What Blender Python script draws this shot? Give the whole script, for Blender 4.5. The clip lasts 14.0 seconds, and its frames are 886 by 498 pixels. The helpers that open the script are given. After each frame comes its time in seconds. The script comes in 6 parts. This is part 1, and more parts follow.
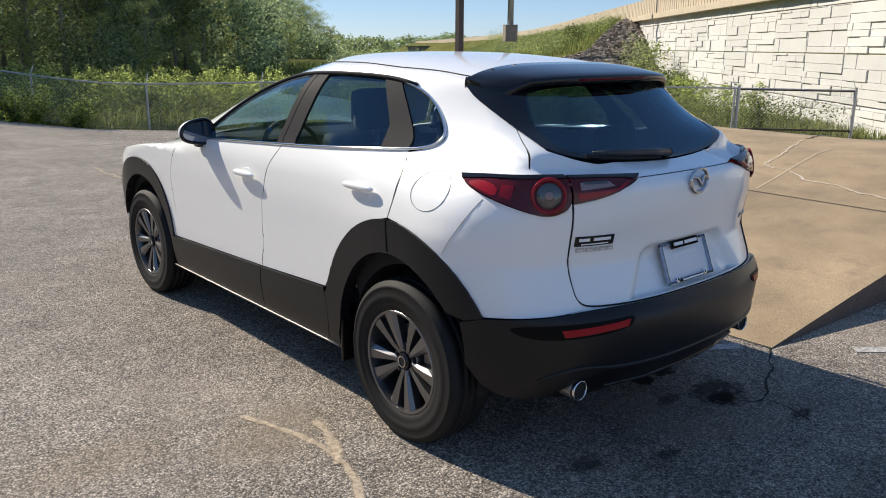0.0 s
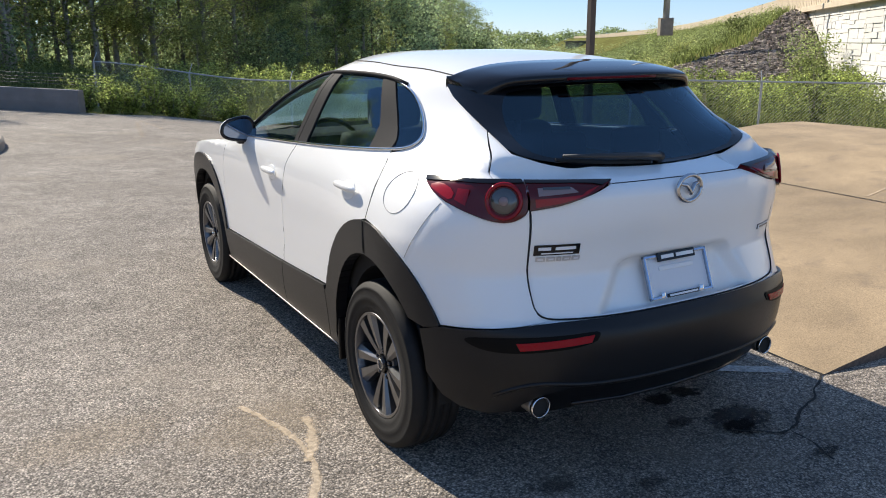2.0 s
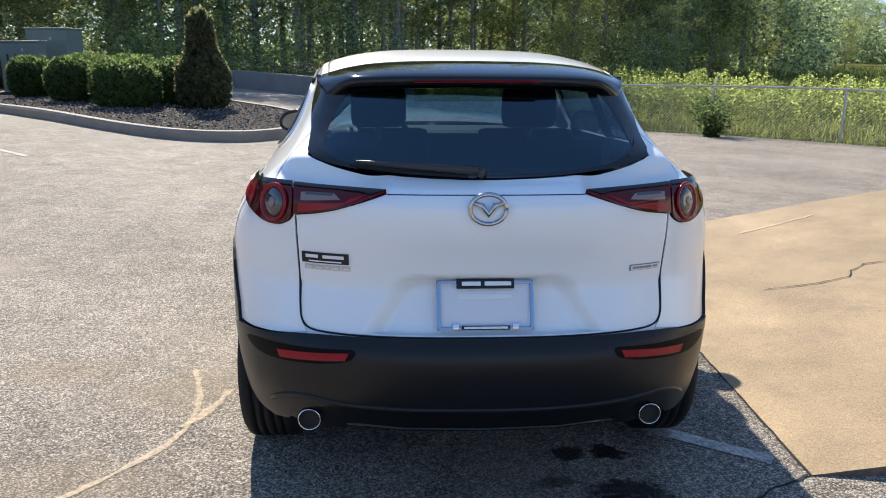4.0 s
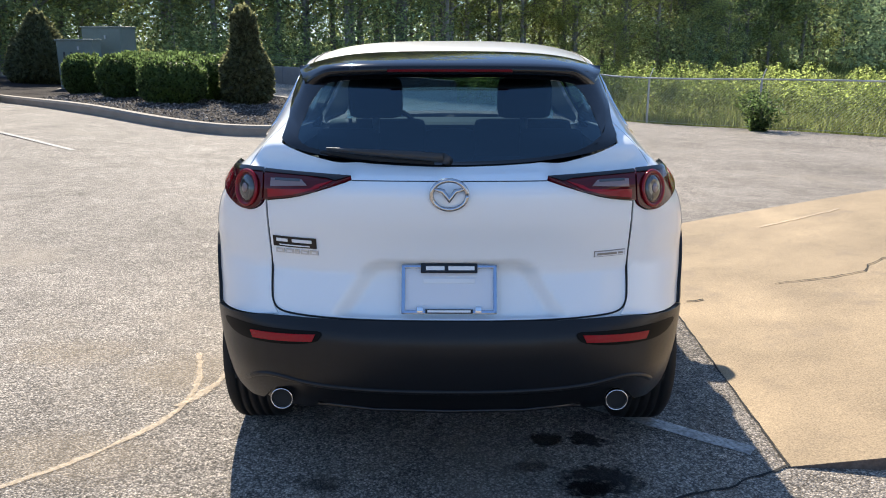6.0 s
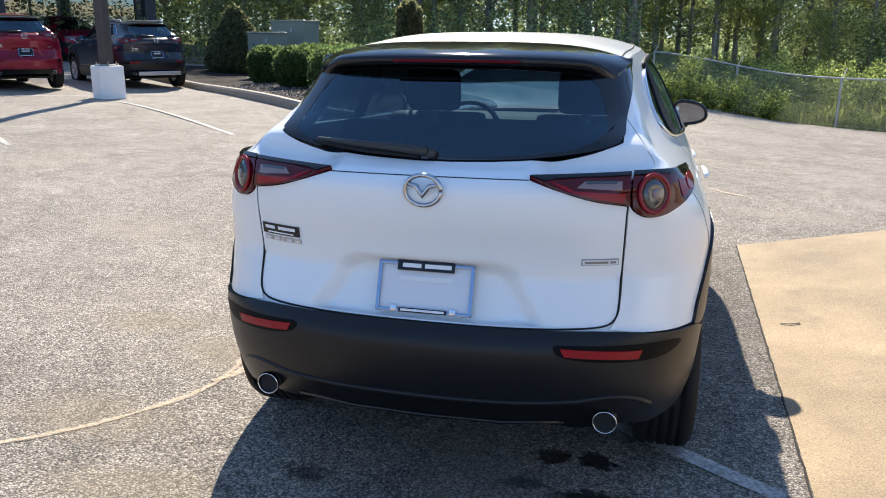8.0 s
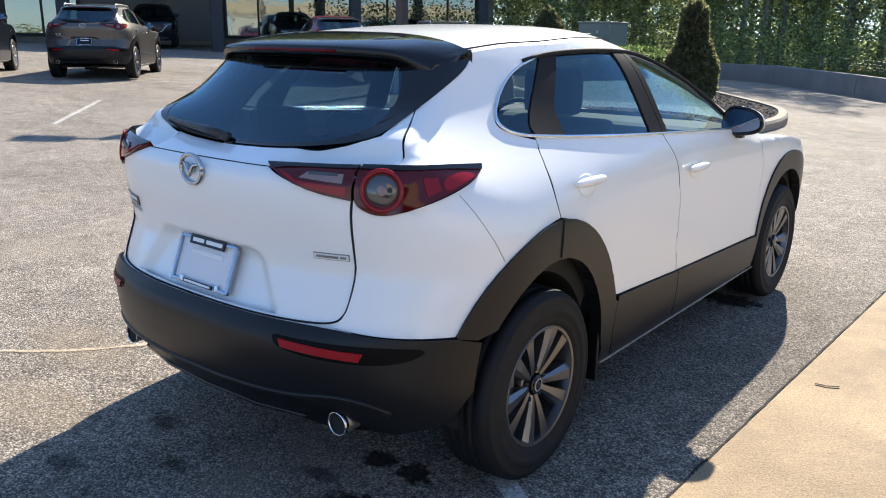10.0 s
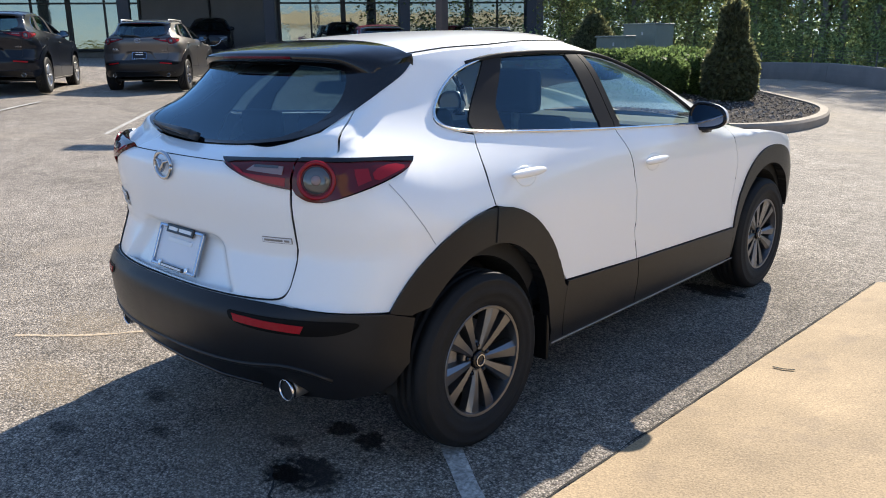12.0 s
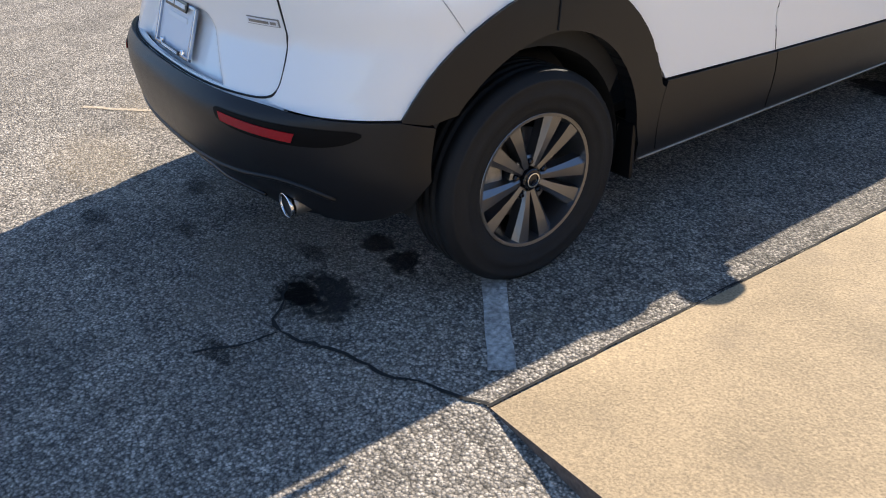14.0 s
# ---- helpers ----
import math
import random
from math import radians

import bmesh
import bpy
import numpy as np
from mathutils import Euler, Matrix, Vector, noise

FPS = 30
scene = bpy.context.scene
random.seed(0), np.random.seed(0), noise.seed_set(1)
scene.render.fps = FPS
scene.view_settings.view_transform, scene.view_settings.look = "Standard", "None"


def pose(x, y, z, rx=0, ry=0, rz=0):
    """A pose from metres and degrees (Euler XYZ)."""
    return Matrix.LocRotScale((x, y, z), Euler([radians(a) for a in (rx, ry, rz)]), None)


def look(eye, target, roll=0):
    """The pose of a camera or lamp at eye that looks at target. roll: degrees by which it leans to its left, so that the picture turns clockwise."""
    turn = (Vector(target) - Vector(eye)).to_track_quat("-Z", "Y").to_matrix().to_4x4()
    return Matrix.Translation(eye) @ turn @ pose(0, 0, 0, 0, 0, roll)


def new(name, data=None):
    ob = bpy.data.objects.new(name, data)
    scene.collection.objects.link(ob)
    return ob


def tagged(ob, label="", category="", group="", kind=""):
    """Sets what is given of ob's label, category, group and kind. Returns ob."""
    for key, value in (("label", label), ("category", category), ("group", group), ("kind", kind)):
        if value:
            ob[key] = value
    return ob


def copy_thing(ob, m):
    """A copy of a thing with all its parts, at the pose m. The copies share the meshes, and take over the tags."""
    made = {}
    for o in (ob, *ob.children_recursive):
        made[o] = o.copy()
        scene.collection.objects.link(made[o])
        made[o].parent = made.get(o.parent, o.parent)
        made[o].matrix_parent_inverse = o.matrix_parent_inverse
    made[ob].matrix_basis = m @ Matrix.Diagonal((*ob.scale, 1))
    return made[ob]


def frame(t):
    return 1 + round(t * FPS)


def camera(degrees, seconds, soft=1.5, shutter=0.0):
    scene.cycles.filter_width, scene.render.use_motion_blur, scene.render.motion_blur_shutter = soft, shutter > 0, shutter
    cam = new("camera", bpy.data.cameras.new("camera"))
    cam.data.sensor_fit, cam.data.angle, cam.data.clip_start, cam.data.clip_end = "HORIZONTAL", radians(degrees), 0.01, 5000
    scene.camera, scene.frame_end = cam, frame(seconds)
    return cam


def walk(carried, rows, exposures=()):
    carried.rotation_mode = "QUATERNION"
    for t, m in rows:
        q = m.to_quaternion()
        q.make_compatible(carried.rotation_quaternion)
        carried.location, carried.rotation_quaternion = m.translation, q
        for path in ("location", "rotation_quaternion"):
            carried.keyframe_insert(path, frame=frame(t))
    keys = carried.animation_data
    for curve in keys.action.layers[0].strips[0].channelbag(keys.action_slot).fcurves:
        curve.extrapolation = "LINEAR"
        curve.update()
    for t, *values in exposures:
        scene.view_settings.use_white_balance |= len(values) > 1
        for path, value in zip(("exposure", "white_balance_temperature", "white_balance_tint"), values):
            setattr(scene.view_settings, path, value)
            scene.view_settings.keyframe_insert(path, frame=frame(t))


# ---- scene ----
cam = camera(58.4, 14.0, soft=1.0)
PATH = [
    (0, (-2.707, -2.363, 1.57), (-1.433, -0.903, 1.076), 0.4),
    (0.5, (-2.714, -2.366, 1.569), (-1.455, -0.892, 1.077), 0.2),
    (1, (-2.703, -2.364, 1.569), (-1.486, -0.855, 1.078), -0.1),
    (1.5, (-2.505, -2.476, 1.556), (-1.382, -0.897, 1.059), -0.3),
    (2, (-2.11, -2.69, 1.58), (-1.148, -1.011, 1.076), -0.3),
    (2.5, (-1.585, -2.769, 1.603), (-0.843, -0.985, 1.089), -0.1),
    (3, (-1.048, -2.939, 1.591), (-0.545, -1.069, 1.089), 0.8),
    (3.2, (-0.847, -2.99, 1.584), (-0.447, -1.095, 1.084), 0.8),
    (5.3, (0.013, -3.171, 1.552), (-0.009, -1.234, 1.054), 0.2),
    (5.5, (0.008, -3.176, 1.549), (-0.015, -1.24, 1.048), 0.2),
    (6, (0.003, -3.182, 1.549), (-0.015, -1.247, 1.041), -0.0),
    (6.5, (0.006, -3.183, 1.549), (-0.038, -1.249, 1.041), -0.2),
    (7, (0.015, -3.171, 1.547), (-0.107, -1.241, 1.037), -0.2),
    (7.5, (0.212, -3.124, 1.524), (-0.047, -1.209, 1.009), -0.0),
    (8, (0.617, -3.002, 1.531), (0.157, -1.126, 1.011), 0.4),
    (8.5, (1.04, -2.717, 1.519), (0.351, -0.915, 0.992), 0.8),
    (9, (1.507, -2.507, 1.528), (0.597, -0.806, 1.003), 1.2),
    (9.2, (1.656, -2.401, 1.507), (0.666, -0.744, 0.981), 1.3),
    (11.3, (2.645, -2.12, 1.499), (1.323, -0.705, 0.996), -0.6),
    (11.5, (2.651, -2.124, 1.495), (1.329, -0.71, 0.993), -0.6),
    (12, (2.665, -2.126, 1.5), (1.342, -0.714, 0.993), -0.7),
    (12.5, (2.662, -2.126, 1.494), (1.334, -0.724, 0.975), -0.8),
    (13, (2.647, -2.109, 1.5), (1.31, -0.729, 0.944), -0.7),
    (13.5, (2.592, -1.948, 1.459), (1.228, -0.638, 0.809), -0.8),
    (13.7, (2.576, -1.78, 1.419), (1.191, -0.562, 0.646), -0.8),
    (14, (2.5, -1.43, 1.416), (1.077, -0.484, 0.378), -2.7),
]
walk(cam, [(t, look(eye, target, roll)) for t, eye, target, roll in PATH], [(0, .44), (1.5, .58), (3, .88), (6.5, 1.12), (9, 1.2), (12.5, 1.05), (13.2, 1.05), (14, 1.14)])

# ---- world, sun ----
world = bpy.data.worlds.new("sky")
scene.world = world
world.use_nodes = True
wn = world.node_tree
sky = wn.nodes.new("ShaderNodeTexSky")
sky.sky_type, sky.sun_disc = "NISHITA", False
SUN_TO = Vector((-0.345, 1.237, 1.0)).normalized()
sky.sun_elevation = math.asin(SUN_TO.z)
sky.sun_rotation = math.atan2(SUN_TO.x, SUN_TO.y)
sky.air_density, sky.dust_density, sky.ozone_density = 0.75, 0.0, 3.2
haze = wn.nodes.new("ShaderNodeMix")  # clear-day blue evens the sky's glow near the horizon
haze.data_type = "RGBA"
haze.inputs["Factor"].default_value = 0.5
haze.inputs["B"].default_value = (1.25, 2.25, 4.3, 1)
wn.links.new(sky.outputs[0], haze.inputs["A"])
wn.links.new(haze.outputs["Result"], wn.nodes["Background"].inputs[0])
wn.nodes["Background"].inputs[1].default_value = 0.108
lamp = bpy.data.lights.new("sun", "SUN")
lamp.energy, lamp.angle, lamp.color = 4.8, radians(0.53), (1.0, 0.91, 0.77)
sun = new("sun", lamp)
sun.matrix_world = look((0, 0, 30), Vector((0, 0, 30)) - SUN_TO)


# ---- materials ----
def material(name, colour, rough=0.6, metal=0.0, vary=0.0, scale=8.0, bump=0.0, bump_scale=60.0, coat=0.0, spots=None, per_object=0.0, per_island=0.0, fine=0.0, fine_scale=200.0, spec=0.5, stones=None, patches=(), matte=0.0):
    m = bpy.data.materials.new(name)
    m.use_nodes = True
    nt = m.node_tree
    b = nt.nodes["Principled BSDF"]
    b.inputs["Roughness"].default_value, b.inputs["Metallic"].default_value = rough, metal
    b.inputs["Coat Weight"].default_value, b.inputs["Coat Roughness"].default_value = coat, 0.03
    b.inputs["Specular IOR Level"].default_value = spec
    b.inputs["Diffuse Roughness"].default_value = matte
    b.inputs["Base Color"].default_value = (*colour, 1)
    co = nt.nodes.new("ShaderNodeTexCoord").outputs["Object"]
    last = None

    def noise_of(s, detail=5.0, rough_=0.6):
        n = nt.nodes.new("ShaderNodeTexNoise")
        n.inputs["Scale"].default_value, n.inputs["Detail"].default_value, n.inputs["Roughness"].default_value = s, detail, rough_
        nt.links.new(co, n.inputs["Vector"])
        return n.outputs["Fac"]

    def gain(fac, amount, last):
        r = nt.nodes.new("ShaderNodeMapRange")
        r.inputs["From Min"].default_value, r.inputs["From Max"].default_value = 0.25, 0.75
        r.inputs["To Min"].default_value, r.inputs["To Max"].default_value = 1 - amount, 1 + amount
        nt.links.new(fac, r.inputs["Value"])
        x = nt.nodes.new("ShaderNodeMix")
        x.data_type, x.blend_type = "RGBA", "MULTIPLY"
        x.inputs["Factor"].default_value = 1
        if last is None:
            x.inputs["A"].default_value = (*colour, 1)
        else:
            nt.links.new(last, x.inputs["A"])
        nt.links.new(r.outputs[0], x.inputs["B"])
        return x.outputs["Result"]

    if vary:
        last = gain(noise_of(scale), vary, last)
    for s_, amount in patches:
        last = gain(noise_of(s_, 4.0, 0.7), amount, last)
    if fine:
        last = gain(noise_of(fine_scale, 2.0), fine, last)
    if stones:
        for s_, amount in stones:
            vo = nt.nodes.new("ShaderNodeTexVoronoi")
            vo.inputs["Scale"].default_value = s_
            nt.links.new(co, vo.inputs["Vector"])
            sep = nt.nodes.new("ShaderNodeSeparateColor")
            nt.links.new(vo.outputs["Color"], sep.inputs[0])
            last = gain(sep.outputs[0], amount, last)
        # dark binder between the stones
        pit = nt.nodes.new("ShaderNodeMath")
        pit.operation = "SUBTRACT"
        pit.inputs[0].default_value = 1.05
        nt.links.new(vo.outputs["Distance"], pit.inputs[1])
        relief = pit.outputs[0]
        last = gain(relief, 0.45, last)
    if per_object:
        last = gain(nt.nodes.new("ShaderNodeObjectInfo").outputs["Random"], per_object, last)
    if per_island:
        last = gain(nt.nodes.new("ShaderNodeNewGeometry").outputs["Random Per Island"], per_island, last)
    if spots:
        tint, s, low, high = spots
        r = nt.nodes.new("ShaderNodeMapRange")
        r.inputs["From Min"].default_value, r.inputs["From Max"].default_value = low, high
        nt.links.new(noise_of(s, 6.0), r.inputs["Value"])
        x = nt.nodes.new("ShaderNodeMix")
        x.data_type = "RGBA"
        if last is None:
            x.inputs["A"].default_value = (*colour, 1)
        else:
            nt.links.new(last, x.inputs["A"])
        x.inputs["B"].default_value = (*tint, 1)
        nt.links.new(r.outputs[0], x.inputs["Factor"])
        last = x.outputs["Result"]
    if last is not None:
        nt.links.new(last, b.inputs["Base Color"])
    if bump:
        bp = nt.nodes.new("ShaderNodeBump")
        bp.inputs["Strength"].default_value, bp.inputs["Distance"].default_value = bump, 0.01
        nt.links.new(relief if stones else noise_of(bump_scale, 3.0), bp.inputs["Height"])
        nt.links.new(bp.outputs[0], b.inputs["Normal"])
    return m


def glass_material(name, tint, facing_gloss):
    """Tinted pane: clear through, with gloss that grows towards grazing."""
    m = bpy.data.materials.new(name)
    m.use_nodes = True
    nt = m.node_tree
    nt.nodes.remove(nt.nodes["Principled BSDF"])
    tr, gl, mx, lw, pw, mr = (nt.nodes.new(k) for k in ("ShaderNodeBsdfTransparent", "ShaderNodeBsdfGlossy", "ShaderNodeMixShader", "ShaderNodeLayerWeight", "ShaderNodeMath", "ShaderNodeMapRange"))
    tr.inputs[0].default_value = (*tint, 1)
    gl.inputs["Roughness"].default_value = 0.02
    gl.inputs["Color"].default_value = (0.58, 0.83, 1.0, 1)
    lw.inputs[0].default_value = 0.5
    pw.operation = "POWER"
    pw.inputs[1].default_value = 4.5
    mr.inputs["To Min"].default_value = facing_gloss
    nt.links.new(lw.outputs["Facing"], pw.inputs[0])
    nt.links.new(pw.outputs[0], mr.inputs["Value"])
    nt.links.new(mr.outputs[0], mx.inputs[0])
    nt.links.new(tr.outputs[0], mx.inputs[1])
    nt.links.new(gl.outputs[0], mx.inputs[2])
    nt.links.new(mx.outputs[0], nt.nodes["Material Output"].inputs[0])
    return m


def leaf_material(name, colour, vary=0.45):
    m = material(name, colour, rough=0.5, per_island=vary, spec=0.45)
    b = m.node_tree.nodes["Principled BSDF"]
    nt = m.node_tree
    tl, mx = nt.nodes.new("ShaderNodeBsdfTranslucent"), nt.nodes.new("ShaderNodeMixShader")
    src = b.inputs["Base Color"].links[0].from_socket
    nt.links.new(src, tl.inputs[0])
    mx.inputs[0].default_value = 0.75
    nt.links.new(b.outputs[0], mx.inputs[1])
    nt.links.new(tl.outputs[0], mx.inputs[2])
    nt.links.new(mx.outputs[0], nt.nodes["Material Output"].inputs[0])
    return m


def stain_material(name, colour, strength, rough=0.8, rim=(0.9, 1.4)):
    # fades from the middle (v = 0) to the rim (v = 1) of the patch, broken up by grain
    m = material(name, colour, rough, fine=0.4, fine_scale=60, spec=0.08)
    nt = m.node_tree
    b = nt.nodes["Principled BSDF"]
    uv = nt.nodes.new("ShaderNodeUVMap")
    sep = nt.nodes.new("ShaderNodeSeparateXYZ")
    nt.links.new(uv.outputs[0], sep.inputs[0])
    n = nt.nodes.new("ShaderNodeTexNoise")
    n.inputs["Scale"].default_value, n.inputs["Detail"].default_value = 28, 6
    nt.links.new(nt.nodes.new("ShaderNodeTexCoord").outputs["Object"], n.inputs["Vector"])
    ad = nt.nodes.new("ShaderNodeMath")
    ad.operation = "ADD"
    nt.links.new(sep.outputs["Y"], ad.inputs[0])
    nt.links.new(n.outputs["Fac"], ad.inputs[1])
    r = nt.nodes.new("ShaderNodeMapRange")
    r.inputs["From Min"].default_value, r.inputs["From Max"].default_value = rim
    r.inputs["To Min"].default_value, r.inputs["To Max"].default_value = strength, 0
    nt.links.new(ad.outputs[0], r.inputs["Value"])
    nt.links.new(r.outputs[0], b.inputs["Alpha"])
    return m


M = dict(
    white=material("white_paint", (0.85, 0.85, 0.84), 0.33, spec=.4, coat=.75, fine=0.03, fine_scale=900),
    red=material("red_paint", (0.17, 0.002, 0.02), 0.3, 0.25, spec=.2, coat=.4),
    black=material("black_paint", (0.005, 0.007, 0.012), 0.3, spec=.1, coat=.5),
    grey=material("grey_paint", (0.085, 0.078, 0.075), 0.38, 0.5, coat=.7),
    navy=material("navy_paint", (0.012, 0.018, 0.032), 0.3, spec=.15, coat=.6),
    clad=material("black_plastic_cladding", (0.0085, 0.009, 0.0108), 0.33, spec=.32, bump=0.06, bump_scale=500, vary=0.12, scale=5),
    gloss=material("gloss_black", (0.008, 0.008, 0.01), 0.06, spec=.4),
    frit=material("black_glass_edge", (0.006, 0.006, 0.008), 0.04, spec=.5),
    matt=material("matt_black_trim", (0.03, 0.028, 0.027), 0.4),
    pillar=material("satin_pillar_trim", (0.028, 0.028, 0.03), 0.6, spec=.04),
    dark=material("dark_inside", (0.01, 0.01, 0.01), 0.8),
    rubber=material("tyre_rubber", (0.009, 0.009, 0.0095), 0.7, spec=.3, vary=0.2, scale=20, bump=0.1, bump_scale=200),
    alloy=material("grey_alloy", (0.18, 0.18, 0.188), 0.28, 0.9),
    emblem=material("dark_chrome", (0.5, 0.5, 0.52), 0.1, 1.0),
    chrome=material("chrome", (0.75, 0.75, 0.76), 0.08, 1.0),
    steel=material("dull_steel", (0.3, 0.29, 0.28), 0.45, 0.9, vary=0.3, scale=30),
    mirror=material("dark_mirror", (0.2, 0.22, 0.26), 0.03, 1.0),
    wire=material("dull_wire", (0.12, 0.12, 0.12), 0.6, 0.4),
    lamp_deep=material("deep_red_lens", (0.075, 0.003, 0.006), 0.08, spec=.4),
    lamp_mid=material("mid_red_lens", (0.27, 0.008, 0.016), 0.12, spec=.3),
    lamp_ring=material("dark_red_ring", (0.21, 0.005, 0.012), 0.12, spec=.35),
    lamp_dull=material("dull_red_lens", (0.13, 0.003, 0.007), 0.3, spec=.15),
    recess=material("black_recess", (0.003, 0.003, 0.0035), 0.5, spec=.1),
    valance=material("black_undercut_plastic", (0.006, 0.006, 0.007), 0.3, spec=.25),
    # the sky's blue reflection is put into this chrome's colour
    frame_chrome=material("sky_tinted_chrome", (0.36, 0.42, 0.52), 0.12, 1.0),
    oil_faint=stain_material("faint_oil_stain", (0.03, 0.03, 0.03), 0.4, 0.6, (1.0, 1.4)),
    bright_alloy=material("bright_alloy", (0.55, 0.55, 0.56), 0.3, 0.8),
    lens_dim=material("smoked_lens", (0.22, 0.16, 0.16), 0.1, coat=.4),
    seam=material("fine_seam", (0.26, 0.26, 0.26), 0.7),
    reflector=material("red_reflector", (0.30, 0.005, 0.010), 0.2, spec=.25, bump=0.4, bump_scale=400),
    lens=material("clear_lens", (0.07, 0.07, 0.073), 0.08, 0.4, coat=1.0),
    seat=material("black_upholstery", (0.011, 0.011, 0.012), 0.7, vary=0.15, bump=0.2, bump_scale=300),
    liner=material("grey_headlining", (0.045, 0.045, 0.045), 0.9),
    plate=material("plate_backing", (0.72, 0.73, 0.76), 0.4),
    print_w=material("white_print", (0.8, 0.8, 0.8), 0.5),
    glass=glass_material("clear_glass", (0.62, 0.70, 0.68), .07),
    tint=glass_material("privacy_glass", (0.14, 0.22, 0.28), .085),
    side_tint=glass_material("side_privacy_glass", (0.42, 0.52, 0.52), .08),
    asphalt=material("asphalt", (0.252, 0.219, 0.184), 0.8, spec=.2, matte=.25, patches=((2.3, .2), (38, .3)), vary=0.25, scale=0.45, fine=0.17, fine_scale=7, stones=((190, .32), (112, .37)), bump=0.55, bump_scale=130, spots=((0.36, 0.30, 0.23), 0.7, 0.56, 0.8)),
    concrete=material("concrete", (0.338, 0.248, 0.148), 0.85, matte=.15, vary=0.36, scale=1.3, fine=0.38, fine_scale=130, bump=0.35, bump_scale=90, spots=((0.22, 0.165, 0.11), 3.5, 0.55, 0.78)),
    ramp_side=material("brown_slab_side", (0.12, 0.088, 0.07), 0.9, vary=0.3, scale=3, fine=0.3, fine_scale=60, bump=0.4),
    kerb=material("kerb_concrete", (0.25, 0.215, 0.175), 0.85, vary=0.2, scale=3, fine=0.15, bump=0.3),
    barrier=material("barrier_concrete", (0.225, 0.205, 0.19), 0.85, vary=0.2, scale=1.5, fine=0.15, bump=0.3),
    paint=material("road_paint", (0.37, 0.355, 0.33), 0.85, vary=0.3, scale=9, fine=0.6, fine_scale=60, bump=0.5, bump_scale=90),
    oil=stain_material("oil_stain", (0.025, 0.025, 0.025), 0.74, 0.6, (1.1, 1.35)),
    crack=material("crack", (0.015, 0.014, 0.013), 0.95),
    filler=stain_material("pale_crack_filler", (0.62, 0.53, 0.42), 0.75),
    chalk=stain_material("pale_residue", (0.60, 0.49, 0.36), 0.58),
    tan=stain_material("tan_dust", (0.38, 0.31, 0.225), 0.22),
    shade_patch=stain_material("dark_asphalt_with_shade", (0.085, 0.082, 0.078), 0.24),
    soil=material("meadow_soil", (0.13, 0.13, 0.045), 1.0, spec=0, vary=0.4, scale=0.3, fine=0.4, fine_scale=6),
    grass=leaf_material("meadow_grass", (0.22, 0.235, 0.09), 0.5),
    weed=leaf_material("weed_leaves", (0.165, 0.20, 0.065), 0.5),
    weed_tall=leaf_material("tall_weed_leaves", (0.36, 0.42, 0.13), 0.5),
    leaf_a=leaf_material("leaves_mid", (0.30, 0.35, 0.14), 0.42),
    leaf_b=leaf_material("leaves_bright", (0.41, 0.44, 0.17), 0.42),
    # these two are paler and bluer, with the air's haze in their colour
    leaf_c=leaf_material("leaves_dark", (0.28, 0.345, 0.155), 0.42),
    leaf_deep=leaf_material("hazed_leaves_deep_in_the_wood", (0.32, 0.39, 0.20), 0.5),
    hedge=leaf_material("hedge_leaves", (0.105, 0.155, 0.055), 0.45),
    conifer=leaf_material("conifer_leaves", (0.165, 0.17, 0.085), 0.4),
    bark=material("bark", (0.25, 0.225, 0.195), 0.95, vary=0.35, scale=4, bump=0.8, bump_scale=25, per_object=0.3),
    mulch=material("dark_mulch", (0.034, 0.028, 0.026), 0.95, spec=.1, vary=0.4, scale=6, fine=0.5, fine_scale=40, bump=1.0, bump_scale=40),
    chip=material("stone_chips", (0.17, 0.15, 0.135), 0.9, per_island=0.6),
    galv=material("galvanised", (0.42, 0.43, 0.43), 0.5, 0.4),
    rust=material("brown_pole_paint", (0.055, 0.042, 0.038), 0.6, vary=0.2),
    msewall=material("white_stone_panel", (0.62, 0.61, 0.585), 0.85, vary=0.08, scale=1.0, fine=0.05, bump=0.3, bump_scale=20, per_object=0.06),
    parapet=material("tan_parapet", (0.52, 0.44, 0.33), 0.85, vary=0.1, scale=0.8, bump=0.2),
    riprap=material("riprap", (0.30, 0.255, 0.215), 0.9, per_island=0.55, vary=0.2, scale=2),
    box=material("utility_green", (0.17, 0.20, 0.165), 0.5, vary=0.08),
    block_white=material("white_painted_concrete", (0.75, 0.75, 0.74), 0.7, vary=0.08, scale=3, bump=0.2),
    canopy=material("dark_facade", (0.03, 0.033, 0.04), 0.6, vary=0.15, scale=1),
    facade=material("grey_facade", (0.16, 0.16, 0.16), 0.7, vary=0.1, scale=1),
    shopglass=material("shop_glass", (0.30, 0.34, 0.31), 0.04, 0.75, bump=0.35, bump_scale=1.6),
    mullion=material("mullion", (0.035, 0.035, 0.035), 0.5),
    roofs=material("far_roof", (0.12, 0.11, 0.10), 0.9),
)


# ---- mesh helpers ----
def mesh_object(name, verts, faces, mat, parent=None, smooth=False, normals=None, mats=None):
    me = bpy.data.meshes.new(name)
    me.from_pydata([tuple(v) for v in verts], [], faces)
    for k in (mats or [mat]):
        me.materials.append(k)
    if smooth:
        me.polygons.foreach_set("use_smooth", [True] * len(me.polygons))
    if normals is not None:
        me.normals_split_custom_set_from_vertices([tuple(n) for n in normals])
    ob = new(name, me)
    if parent is not None:
        ob.parent = parent
    return ob


